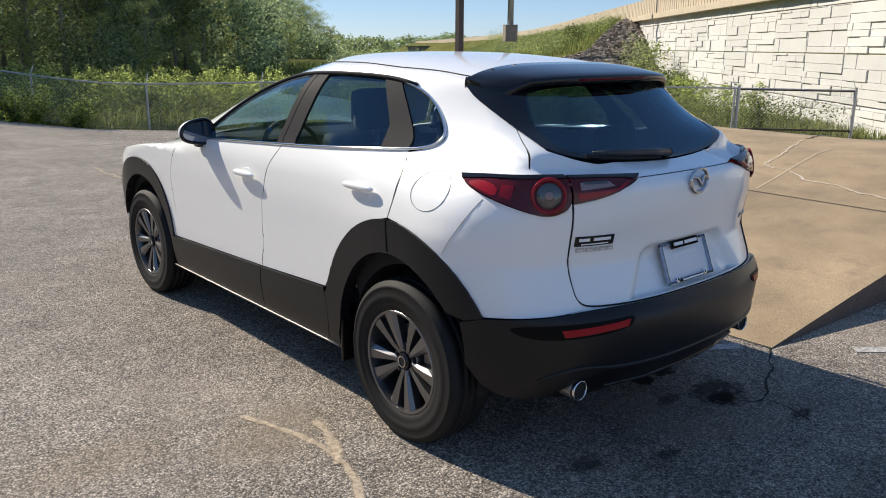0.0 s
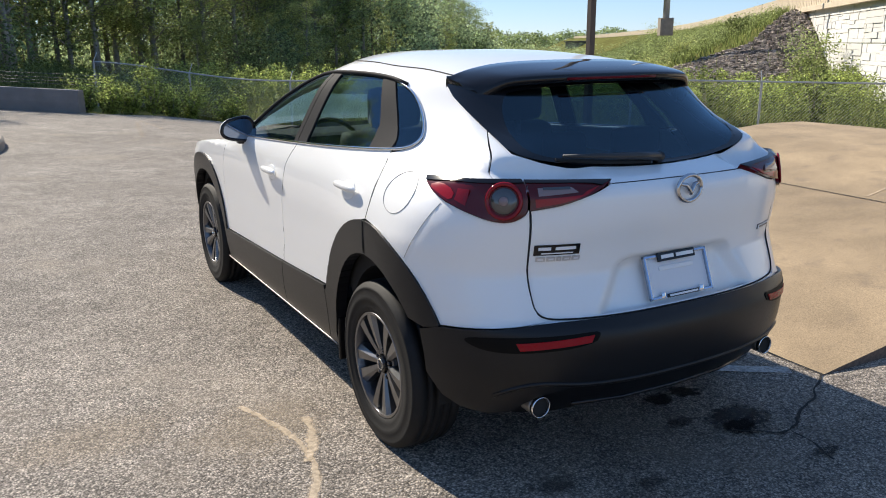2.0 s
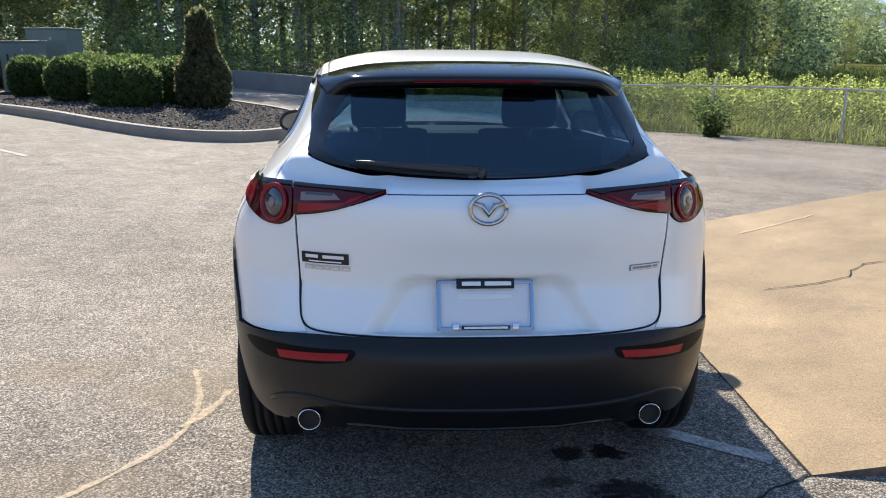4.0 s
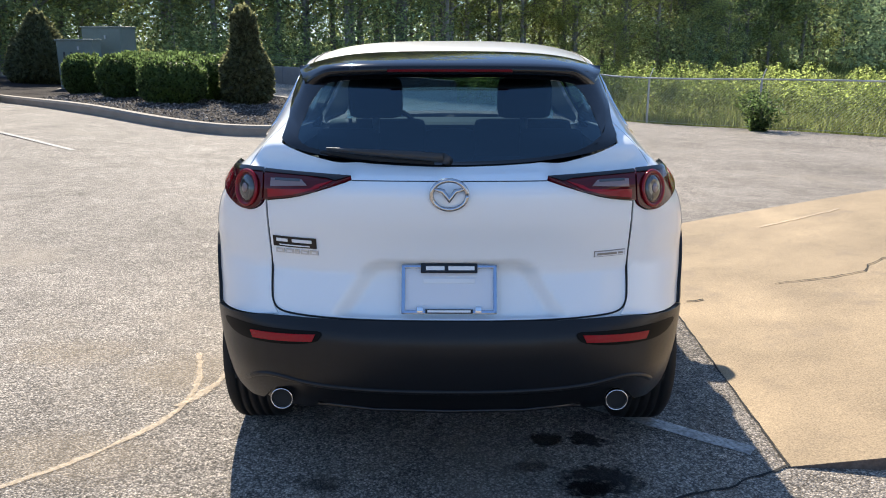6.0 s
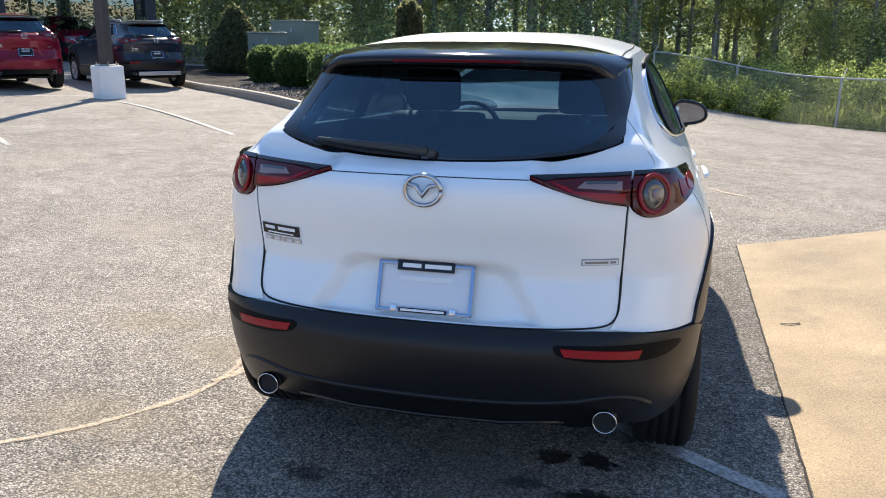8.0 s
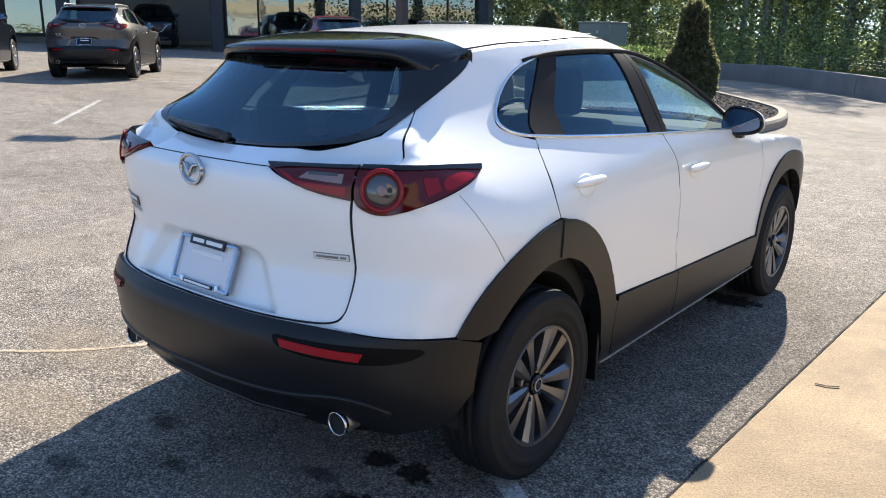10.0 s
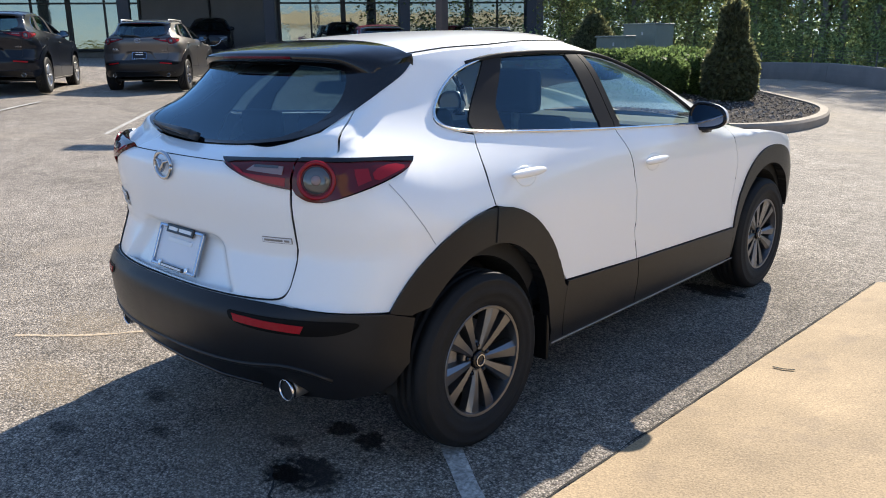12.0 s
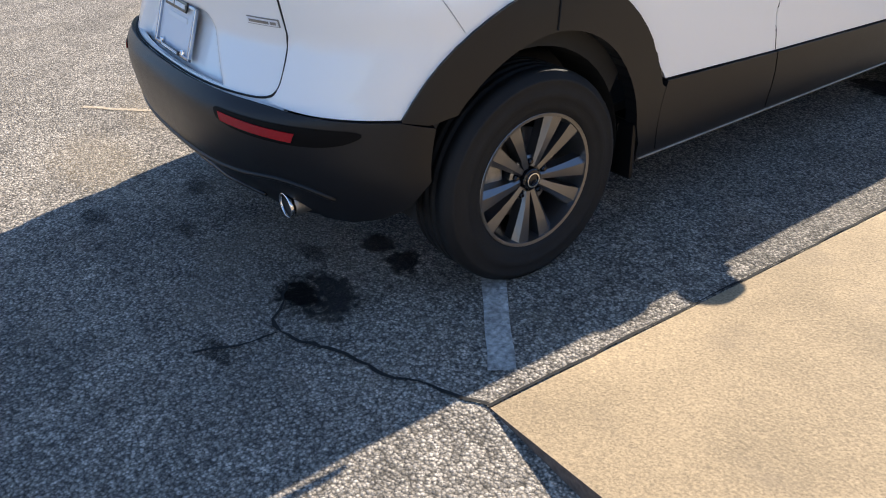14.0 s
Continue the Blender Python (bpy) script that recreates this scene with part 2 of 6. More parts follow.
def part(name, bm, mat, parent=None, label="", smooth=False):
    me = bpy.data.meshes.new(name)
    bmesh.ops.recalc_face_normals(bm, faces=bm.faces[:])
    bm.to_mesh(me)
    bm.free()
    me.materials.append(mat)
    if smooth:
        me.polygons.foreach_set("use_smooth", [True] * len(me.polygons))
    ob = new(name, me)
    if parent is not None:
        ob.parent = parent
    if label:
        tagged(ob, label)
    return ob


def box(sx, sy, sz, at=(0, 0, 0), bevel=0.0, bm=None, turn=None):
    b = bmesh.new()
    bmesh.ops.create_cube(b, size=1, matrix=Matrix.Diagonal((sx, sy, sz, 1)))
    if bevel:
        bmesh.ops.bevel(b, geom=b.edges[:], offset=bevel, segments=2, profile=0.6, affect="EDGES")
    if turn is not None:
        bmesh.ops.transform(b, matrix=turn, verts=b.verts)
    bmesh.ops.translate(b, vec=at, verts=b.verts)
    return join(bm, b)


def join(bm, b):
    if bm is None:
        return b
    t = bpy.data.meshes.new("t")
    b.to_mesh(t)
    b.free()
    bm.from_mesh(t)
    bpy.data.meshes.remove(t)
    return bm


def lathe(profile, n=40, axis="x", at=(0, 0, 0), bm=None, closed=False):
    """Turn a profile of (along, radius) about an axis."""
    b = bmesh.new()
    rings = []
    for a, r in profile:
        ring = []
        for i in range(n):
            c, s = math.cos(2 * math.pi * i / n) * r, math.sin(2 * math.pi * i / n) * r
            p = {"x": (a, c, s), "y": (c, a, s), "z": (c, s, a)}[axis]
            ring.append(b.verts.new(Vector(p) + Vector(at)))
        rings.append(ring)
    for p, q in zip(rings, rings[1:] + ([rings[0]] if closed else [])):
        for i in range(n):
            b.faces.new((p[i], p[(i + 1) % n], q[(i + 1) % n], q[i]))
    if not closed:
        for ring in (rings[0], rings[-1]):
            b.faces.new(ring)
    return join(bm, b)


def tube(points, radius, n=8, bm=None, taper=None):
    """A round bar along points."""
    b = bmesh.new()
    rings = []
    pts = [Vector(p) for p in points]
    for i, p in enumerate(pts):
        d = (pts[min(i + 1, len(pts) - 1)] - pts[max(i - 1, 0)]).normalized()
        u = d.orthogonal().normalized() if i == 0 else (u - d * u.dot(d)).normalized()
        v = d.cross(u)
        r = radius if taper is None else radius * taper[i]
        rings.append([b.verts.new(p + (u * math.cos(2 * math.pi * k / n) + v * math.sin(2 * math.pi * k / n)) * r) for k in range(n)])
    for p, q in zip(rings, rings[1:]):
        for k in range(n):
            b.faces.new((p[k], p[(k + 1) % n], q[(k + 1) % n], q[k]))
    b.faces.new(rings[0])
    b.faces.new(rings[-1])
    return join(bm, b)


def soften(pts, rounds=2, closed=True):
    """Cut the corners of an outline; a point with a third entry stays sharp."""
    pts = [(p[0], p[1], len(p) > 2) for p in pts]
    for _ in range(rounds):
        out = []
        n = len(pts)
        for i in range(n):
            a, p, c = pts[i - 1], pts[i], pts[(i + 1) % n]
            if p[2] or (not closed and i in (0, n - 1)):
                out.append(p)
            else:
                out.append((p[0] * .75 + a[0] * .25, p[1] * .75 + a[1] * .25, False))
                out.append((p[0] * .75 + c[0] * .25, p[1] * .75 + c[1] * .25, False))
        pts = out
    return [(p[0], p[1]) for p in pts]


def cut_cells(outline, cell):
    """Fill a plane outline with faces no wider than a cell. Gives verts, faces and the outline's edges."""
    b = bmesh.new()
    vs = [b.verts.new((p[0], p[1], 0)) for p in outline]
    f = b.faces.new(vs)
    if f.calc_area() == 0:
        raise ValueError("flat outline")
    f.normal_update()
    if f.normal.z < 0:
        f.normal_flip()
    bmesh.ops.triangulate(b, faces=b.faces[:], ngon_method="EAR_CLIP")
    for k in (0, 1):
        lo, hi = min(p[k] for p in outline), max(p[k] for p in outline)
        at = math.floor(lo / cell) * cell + cell
        while at < hi - 1e-4:
            bmesh.ops.bisect_plane(b, geom=b.verts[:] + b.edges[:] + b.faces[:], dist=1e-6, plane_co=(at if k == 0 else 0, at if k == 1 else 0, 0), plane_no=(1 if k == 0 else 0, 1 if k == 1 else 0, 0))
            at += cell
    b.verts.index_update()
    verts = [(v.co.x, v.co.y) for v in b.verts]
    faces = [[v.index for v in fc.verts] for fc in b.faces]
    rim = []
    for e in b.edges:
        if len(e.link_faces) == 1:
            lp = e.link_loops[0]
            rim.append((lp.vert.index, lp.link_loop_next.vert.index))
    b.free()
    return verts, faces, rim


# ---- lie of the land ----
def rise(x, y):
    """How much less the lot falls away before the planted island than elsewhere."""
    w = min(max((x + 11) / 5, 0), 1) * min(max((5 - x) / 4, 0), 1)
    return .013 * max(min(y, 45), 0) * w * w * (3 - 2 * w)


def land(x, y):
    r = math.hypot(x, y)
    k = min(max((r - 3) / 11, 0), 1)
    k = k * k * (3 - 2 * k)
    cx, cy = max(min(x, 30), -30), max(min(y, 45), -20)
    dip = .19 * math.exp(-((x - 5.2) ** 2 + (y - 19.6) ** 2) / 18)
    return k * ((-0.040 if cx < 0 else -0.03) * cx - 0.016 * cy + rise(x, y)) - dip


def nearer(x, y):
    """Plan position on the risen ground."""
    k = 1 - rise(x, y) / (1.58 - land(x, y) + rise(x, y))
    return .1 + (x - .1) * k, -3 + (y + 3) * k


def on_land(name, outline, cell, lift, mat, parent=None):
    v, f, _ = cut_cells(outline, cell)
    return mesh_object(name, [(x, y, land(x, y) + lift) for x, y in v], f, mat, parent, smooth=True)


# ---- the body surface shared by the cars ----
def through_table(tab, v):
    n = len(tab)
    if v <= tab[0][0]:
        return tab[0][1]
    if v >= tab[-1][0]:
        return tab[-1][1]
    i = next(j for j in range(n - 1) if v <= tab[j + 1][0])
    (a, p), (b, q) = tab[i], tab[i + 1]

    def slope(j):
        lo, hi = max(j - 1, 0), min(j + 1, n - 1)
        return (tab[hi][1] - tab[lo][1]) / (tab[hi][0] - tab[lo][0])
    h = b - a
    t = (v - a) / h
    return (2 * t ** 3 - 3 * t * t + 1) * p + (t ** 3 - 2 * t * t + t) * slope(i) * h + (3 * t * t - 2 * t ** 3) * q + (t ** 3 - t * t) * slope(i + 1) * h


# height against half width, rear end, length of the rear corner, front end
WIDTH = [(.15, .80), (.3, .845), (.45, .86), (.6, .864), (.75, .867), (.9, .870), (1.0, .862), (1.06, .845), (1.15, .80), (1.25, .752), (1.35, .70), (1.42, .655), (1.5, .60)]
REAR = [(.15, -.60), (.3, -.72), (.45, -.79), (.58, -.81), (.635, -.804), (.675, -.777), (.72, -.757), (.80, -.722), (.83, -.712), (.85, -.712), (.90, -.718), (1.0, -.738), (1.08, -.738), (1.105, -.724), (1.125, -.695), (1.14, -.65), (1.155, -.595), (1.25, -.475), (1.35, -.365), (1.42, -.29), (1.5, -.2)]
RCORN = [(.15, .7), (.6, .75), (.70, .72), (.85, .66), (1.0, .58), (1.08, .46), (1.136, .22), (1.165, .14), (1.21, .09), (1.245, .14), (1.28, .19), (1.42, .2), (1.5, .2)]
SWEEP = [(1.08, .07), (1.14, .05), (1.2, .015), (1.24, .03), (1.29, .06), (1.4, .07)]
TAPER = [(.9, 0.0), (1.0, .02), (1.1, .058), (1.25, .155), (1.35, .185), (1.44, .17), (1.5, .17)]
FRONT = [(.15, 3.35), (.35, 3.43), (.55, 3.47), (.75, 3.46), (.88, 3.40), (.96, 3.20), (1.0, 2.75), (1.04, 2.55), (1.1, 2.4), (1.2, 2.16), (1.3, 1.92), (1.4, 1.62), (1.5, 1.2)]
BEND = 3.1
plan_cache = {}


def plan_line(z):
    """The outline of the body at height z, from the rear's middle to the front's, with running lengths."""
    key = round(z, 4)
    if key in plan_cache:
        return plan_cache[key]
    w, r, L, fr = (through_table(t, z) for t in (WIDTH, REAR, RCORN, FRONT))
    sw = through_table(SWEEP, z)
    pts = []
    for i in range(40):
        a = (i / 40) * math.pi / 2
        x = w * math.sin(a) ** (2 / BEND)
        pts.append((x, r + L * (1 - math.cos(a) ** (2 / BEND)) + sw * x * x))
    y0 = r + L + sw * w * w
    lf = min(.68 if z < .98 else .9, (fr - y0) * .8)
    y1 = fr - lf
    for i in range(25):
        pts.append((w, y0 + (y1 - y0) * i / 25))
    for i in range(41):
        a = (i / 40) * math.pi / 2
        pts.append((w * math.cos(a) ** (2 / 2.8), y1 + lf * math.sin(a) ** (2 / 2.8)))
    tp = through_table(TAPER, z)
    pts = [(x * (1 - tp * max(.75 - y, 0) ** 1.6), y) for x, y in pts]
    kz = math.exp(-((z - .74) / .26) ** 2)
    pts = [(x + kz * (.023 * math.exp(-((y + .12) / .42) ** 2) + .006 * math.exp(-((y - 2.75) / .4) ** 2)) * min(x / .6, 1) ** 2, y) for x, y in pts]
    run = [0.0]
    for p, q in zip(pts, pts[1:]):
        run.append(run[-1] + math.hypot(q[0] - p[0], q[1] - p[1]))
    plan_cache[key] = (pts, run)
    return pts, run


def seek(vals, v):
    lo, hi = 0, len(vals) - 1
    while hi - lo > 1:
        m = (lo + hi) // 2
        if vals[m] <= v:
            lo = m
        else:
            hi = m
    d = vals[hi] - vals[lo]
    return lo, ((v - vals[lo]) / d if d > 1e-9 else 0.0)


def skin(s, z):
    pts, run = plan_line(z)
    i, k = seek(run, abs(s))
    x = pts[i][0] + (pts[i + 1][0] - pts[i][0]) * k
    y = pts[i][1] + (pts[i + 1][1] - pts[i][1]) * k
    return Vector((math.copysign(x, s), y, z))


def at_side(y, z):
    """Running length of the side point at y."""
    pts, run = plan_line(z)
    i, k = seek([p[1] for p in pts], y)
    return run[i] + (run[i + 1] - run[i]) * min(max(k, 0), 1)


def at_rear(x, z):
    pts, run = plan_line(z)
    i, k = seek([p[0] for p in pts[:41]], abs(x))
    return math.copysign(run[i] + (run[i + 1] - run[i]) * k, x)


def skin_normal(s, z):
    d = .006
    a, b = skin(s + d, z) - skin(s - d, z), skin(s, min(z + d, 1.499)) - skin(s, z - d)
    return a.cross(b).normalized()


def S(*pts):
    """Side points (y, z), as running lengths; long upright edges are kept straight."""
    out = []
    for i, p in enumerate(pts):
        out.append((at_side(p[0], p[1]), *p[1:]))
        if i + 1 < len(pts) and p[1] > 1.0 and (abs(pts[i + 1][1] - p[1]) > .08 or abs(pts[i + 1][0] - p[0]) > .3):
            q = pts[i + 1]
            n = int(max(abs(q[1] - p[1]) / .02, abs(q[0] - p[0]) / .08)) + 1
            for k in range(1, n):
                y, z = p[0] + (q[0] - p[0]) * k / n, p[1] + (q[1] - p[1]) * k / n
                out.append((at_side(y, z), z))
    return out


def R(*pts):
    """Rear points (x, z), as running lengths."""
    return [(at_rear(p[0], p[1]), *p[1:]) for p in pts]


def nose(*pts):
    """Front points (x, z), as running lengths."""
    out = []
    for p in pts:
        line, run = plan_line(p[1])
        i, k = seek([-q[0] for q in line[-41:]], -p[0])
        i += len(line) - 41
        out.append((run[i] + (run[i + 1] - run[i]) * k, *p[1:]))
    return out


def panel_data(outline, off=0.0, depth=.012, cell=.04, swell=None):
    """A sheet laid on the body surface within an outline of (running length, height), with turned-in edges."""
    v2, faces, rim = cut_cells(outline, cell)
    verts, normals = [], []
    for s, z in v2:
        n = skin_normal(s, z)
        o = off if swell is None else off + swell(s, z)
        verts.append(skin(s, z) + n * o)
        if swell is not None:
            d = .012
            e = [skin(a, c) + skin_normal(a, c) * swell(a, c) for a, c in ((s + d, z), (s - d, z), (s, z + d), (s, z - d))]
            n = (e[0] - e[1]).cross(e[2] - e[3]).normalized()
        normals.append(n)
    faces = [list(f) for f in faces]
    base = list(normals)
    for a, b in rim:
        pa, pb = verts[a], verts[b]
        na, nb = base[a], base[b]
        side = (pb - pa).cross(na)
        side = side.normalized() if side.length > 1e-9 else na
        i = len(verts)
        verts += [pa, pb, pb - nb * depth, pa - na * depth]
        normals += [side] * 4
        faces.append([i + 1, i, i + 3, i + 2])
    return verts, faces, normals


def flipped(data):
    v, f, n = data
    return [Vector((-p.x, p.y, p.z)) for p in v], [list(reversed(q)) for q in f], [Vector((-k.x, k.y, k.z)) for k in n]


def panel(name, outline, mat, parent, left=False, label="", **kw):
    d = panel_data(outline, **kw)
    if left:
        d = flipped(d)
    ob = mesh_object(name, d[0], d[1], mat, parent, smooth=True, normals=d[2])
    if label:
        tagged(ob, label)
    return ob


def sheet_grid(name, fn, us, vs, mat, parent, flip=False, depth=0.0):
    verts = [Vector(fn(u, v)) for v in vs for u in us]
    n = len(us)
    faces = []
    for j in range(len(vs) - 1):
        for i in range(n - 1):
            q = [j * n + i, j * n + i + 1, (j + 1) * n + i + 1, (j + 1) * n + i]
            faces.append(q[::-1] if flip else q)
    if depth:
        m = len(verts)
        verts += [v - Vector((0, 0, depth)) for v in verts]
        faces += [[k + m for k in reversed(f)] for f in faces]
        nv = len(vs)
        edge = [i for i in range(n)] + [j * n + n - 1 for j in range(1, nv)] + [(nv - 1) * n + i for i in range(n - 2, -1, -1)] + [j * n for j in range(nv - 2, 0, -1)]
        for a, b in zip(edge, edge[1:] + edge[:1]):
            q = [a, a + m, b + m, b]
            faces.append(q[::-1] if flip else q)
    return mesh_object(name, verts, faces, mat, parent, smooth=not depth)


def span(a, b, n):
    return [a + (b - a) * i / n for i in range(n + 1)]




def rear_arch(a, lift=0.0):
    r = .508 if a < 90 else .55
    return .047 + r * math.cos(radians(a)), .335 + .580 * math.sin(radians(a)) + lift


def front_arch(a, lift=0.0):
    k, s = math.cos(radians(a)), math.sin(radians(a))
    return 2.68 + .47 * math.copysign(abs(k) ** .87, k), .335 + .545 * abs(s) ** .87 + lift


def build_wheel(parent, at, side):
    """Tyre with tread grooves, ten-spoke rim, hub, nuts, disc. side: +1 right, -1 left."""
    hub = new("wheel", None)
    hub.parent = parent
    hub.location = at
    x = side
    prof = [(-.100, .215), (-.108, .24), (-.110, .28), (-.104, .315), (-.092, .332), (-.080, .338)]
    for g in (-.05, -.018, .018, .05):
        prof += [(g - .006, .341), (g - .005, .333), (g + .005, .333), (g + .006, .341)]
    prof += [(.080, .338), (.092, .332), (.101, .318), (.104, .316), (.106, .309), (.104, .306), (.110, .28), (.1115, .262), (.1095, .260), (.108, .24), (.100, .215)]
    tyre = lathe([(a * x, r) for a, r in prof] + [(.06 * x, .205), (-.06 * x, .205)], 56, "x", closed=True)
    part("tyre", tyre, M["rubber"], hub, smooth=True)
    b = lathe([(.096 * x, .219), (.102 * x, .214), (.100 * x, .204), (.07 * x, .198), (-.08 * x, .19), (-.08 * x, .212), (.06 * x, .212)], 56, "x", closed=True)
    for k in range(10):
        a = 2 * math.pi * k / 10 + (.05 if k % 2 else -.05)
        c, s = math.cos(a), math.sin(a)
        sd = 1 if k % 2 else -1

        def q(r, wide, dx, slope):
            return [Vector(((dx - drop) * x, c * r - s * wd * sd, s * r + c * wd * sd)) for wd, drop in ((-wide, slope), (-wide * .35, 0), (wide, .002))]
        front = [q(.040, .011, .074, .006), q(.09, .0155, .083, .010), q(.15, .023, .091, .014), q(.206, .032, .096, .015)]
        back = [q(.040, .015, .035, 0), q(.09, .019, .04, 0), q(.15, .026, .045, 0), q(.206, .035, .05, 0)]
        vs = {}
        for key, rows in (("f", front), ("b", back)):
            for i, row in enumerate(rows):
                for j, p in enumerate(row):
                    vs[key, i, j] = b.verts.new(p)
        for i in range(3):
            for j in range(2):
                b.faces.new([vs["f", i, j], vs["f", i, j + 1], vs["f", i + 1, j + 1], vs["f", i + 1, j]])
                b.faces.new([vs["b", i, j + 1], vs["b", i, j], vs["b", i + 1, j], vs["b", i + 1, j + 1]])
            for j in (0, 2):
                b.faces.new([vs["f", i, j], vs["b", i, j], vs["b", i + 1, j], vs["f", i + 1, j]])
    b = lathe([(.03 * x, .076), (.060 * x, .074), (.064 * x, .066), (.060 * x, .034), (.03 * x, .033)], 32, "x", bm=b)
    rim = part("rim", b, M["alloy"], hub)
    part("centre_cap", lathe([(.06 * x, .036), (.080 * x, .035), (.083 * x, .031), (.084 * x, .001)], 24, "x"), M["gloss"], hub)
    part("cap_ring", lathe([(.085 * x, .024), (.088 * x, .0235), (.088 * x, .020), (.085 * x, .0195)], 24, "x", closed=True), M["chrome"], hub)
    for k in range(5):
        a = 2 * math.pi * k / 5 + .31
        part("wheel_nut", lathe([(.045 * x, .010), (.072 * x, .010), (.078 * x, .006)], 6, "x", at=(0, .057 * math.cos(a), .057 * math.sin(a))), M["gloss"], hub)
    part("brake_disc", lathe([(.0, .145), (.012 * x, .145), (.012 * x, .07), (.0, .07)], 36, "x", closed=True), M["steel"], hub)
    part("brake_caliper", box(.05, .07, .16, (.02 * x, -.12, .02), .01), M["steel"], hub)
    return hub


def build_car(name, paint):
    car = new(name, None)
    W0 = M[paint]
    zc = .335
    # inner shell, dark, closes the body behind the gaps
    zs = span(.30, 1.02, 9)
    rows = []
    for z in zs:
        rows.append([skin(s, z) - skin_normal(s, z) * .06 for s in span(.0, plan_line(z)[1][-1] - .01, 70)])
    verts, faces = [], []
    for sgn in (1, -1):
        base = len(verts)
        for row in rows:
            verts += [Vector((sgn * max(p.x, 0), p.y, p.z)) for p in row]
        n = len(rows[0])
        for j in range(len(rows) - 1):
            for i in range(n - 1):
                p = rows[j][i]
                yy, zz = p.y, p.z
                if any(math.hypot(yy - wy, zz - zc) < .43 for wy in (0, 2.655)) and p.x > .6:
                    continue
                faces.append([base + j * n + i, base + j * n + i + 1, base + (j + 1) * n + i + 1, base + (j + 1) * n + i])
    mesh_object("inner_shell", verts, faces, M["dark"], car, smooth=True)
    # floor and wheel wells
    part("underbody", box(1.3, 3.5, .04, (0, 1.45, .25)), M["dark"], car)
    for wy in (0, 2.655):
        for sg in (1, -1):
            v, f = [], []
            for i in range(25):
                a = radians(-4 + 188 * i / 24)
                for dx, r in ((.5, .05), (.5, .395), (.815, .395), (.815, .50 if 35 < i * 188 / 24 - 4 < 145 else .396)):
                    v.append((dx * sg, wy + r * math.cos(a), zc + r * math.sin(a)))
            for i in range(24):
                for k in range(3):
                    f.append([i * 4 + k, i * 4 + k + 1, i * 4 + k + 5, i * 4 + k + 4])
            mesh_object("wheel_well", v, f, M["dark"], car, smooth=False)
    for sgn in (1, -1):
        left = sgn < 0
        # lower front wing
        wing = S((2.222, .45, 1), (2.195, .75), (2.165, .93), (2.11, 1.03, 1), (2.35, .995), (2.6, .975), (3.05, .90), (3.3, .80), (3.40, .62, 1), (3.17, .62, 1)) + \
            S(*[front_arch(a, .004) for a in range(32, 165, 12)]) + S((2.225, .44, 1))
        panel("front_wing", soften(wing, 1), W0, car, left)
        # doors
        fd = S((2.217, .458, 1), (2.190, .75), (2.160, .93), (2.105, 1.028, 1), (1.80, 1.073, 1), (.972, 1.115, 1), (1.005, 1.06), (1.055, .99), (1.085, .85), (1.118, .6), (1.140, .498, 1))
        panel("front_door", soften(fd, 2), W0, car, left)
        rd = S((1.134, .498, 1), (1.112, .6), (1.079, .85), (1.049, .99), (.999, 1.06), (.966, 1.115, 1), (.093, 1.172, 1), (.06, 1.08), (.053, 1.0), (.068, .922, 1)) + \
            S(*[rear_arch(a, .004) for a in (86, 70, 55, 40, 28)]) + S((.553, .528, 1))
        panel("rear_door", soften(rd, 2), W0, car, left)
        # rear quarter: runs up the C-pillar and round to the tailgate gap
        q = S((.062, .922, 1), (.047, 1.0), (.054, 1.08), (.087, 1.166, 1), (-.015, 1.19), (-.054, 1.215), (-.056, 1.24), (-.005, 1.29), (.06, 1.35), (.17, 1.408), (.335, 1.443, 1), (.38, 1.476, 1), (.15, 1.468), (-.03, 1.449, 1), (-.075, 1.40), (-.21, 1.335), (-.324, 1.278, 1)) + \
            R((.638, 1.208), (.678, 1.138, 1)) + S((-.41, 1.132), (-.245, 1.121, 1), (-.265, 1.097), (-.38, 1.064)) + R((.762, 1.034), (.70, 1.005), (.655, 1.004), (.616, 1.026), (.604, 1.048, 1), (.598, .86), (.600, .76), (.592, .70), (.57, .672, 1), (.68, .652)) + \
            S((-.43, .632, 1)) + S(*[rear_arch(180 - a, .004) for a in (32, 45, 60, 75, 88)])
        panel("rear_quarter", soften(q, 2), W0, car, left)
        # fuel flap line on the left, as a round seam
        if left:
            ring = []
            for i in range(33):
                a = 2 * math.pi * i / 32
                y, z = -.132 + .096 * math.cos(a), 1.050 + .072 * math.sin(a)
                s = at_side(y, z)
                ring.append(skin(s, z) + skin_normal(s, z) * .0005)
            bm = tube([Vector((-p.x, p.y, p.z)) for p in ring], .0013, 5)
            part("fuel_flap_seam", bm, M["seam"], car)
        # dark tubes added in the panel gaps to stand for the shade there
        for line in ([(.065, .922), (.05, 1.0), (.057, 1.08), (.09, 1.169)], [(1.137, .498), (1.115, .6), (1.082, .85), (1.052, .99), (1.002, 1.06), (.969, 1.115)], [(2.2195, .458), (2.1925, .75), (2.1625, .93), (2.1075, 1.029)]):
            d = [skin(at_side(y, z), z) - skin_normal(at_side(y, z), z) * .0035 for y, z in soften(line, 2, False)]
            part("gap_seal", tube([Vector((p.x * sgn, p.y, p.z)) for p in d], .0036, 6), M["dark"], car)
        # cladding: rear arch, sill, front arch
        ar = S(*[rear_arch(a) for a in range(18, 148, 6)]) + S((-.43, .628, 1), (-.36, .61, 1))
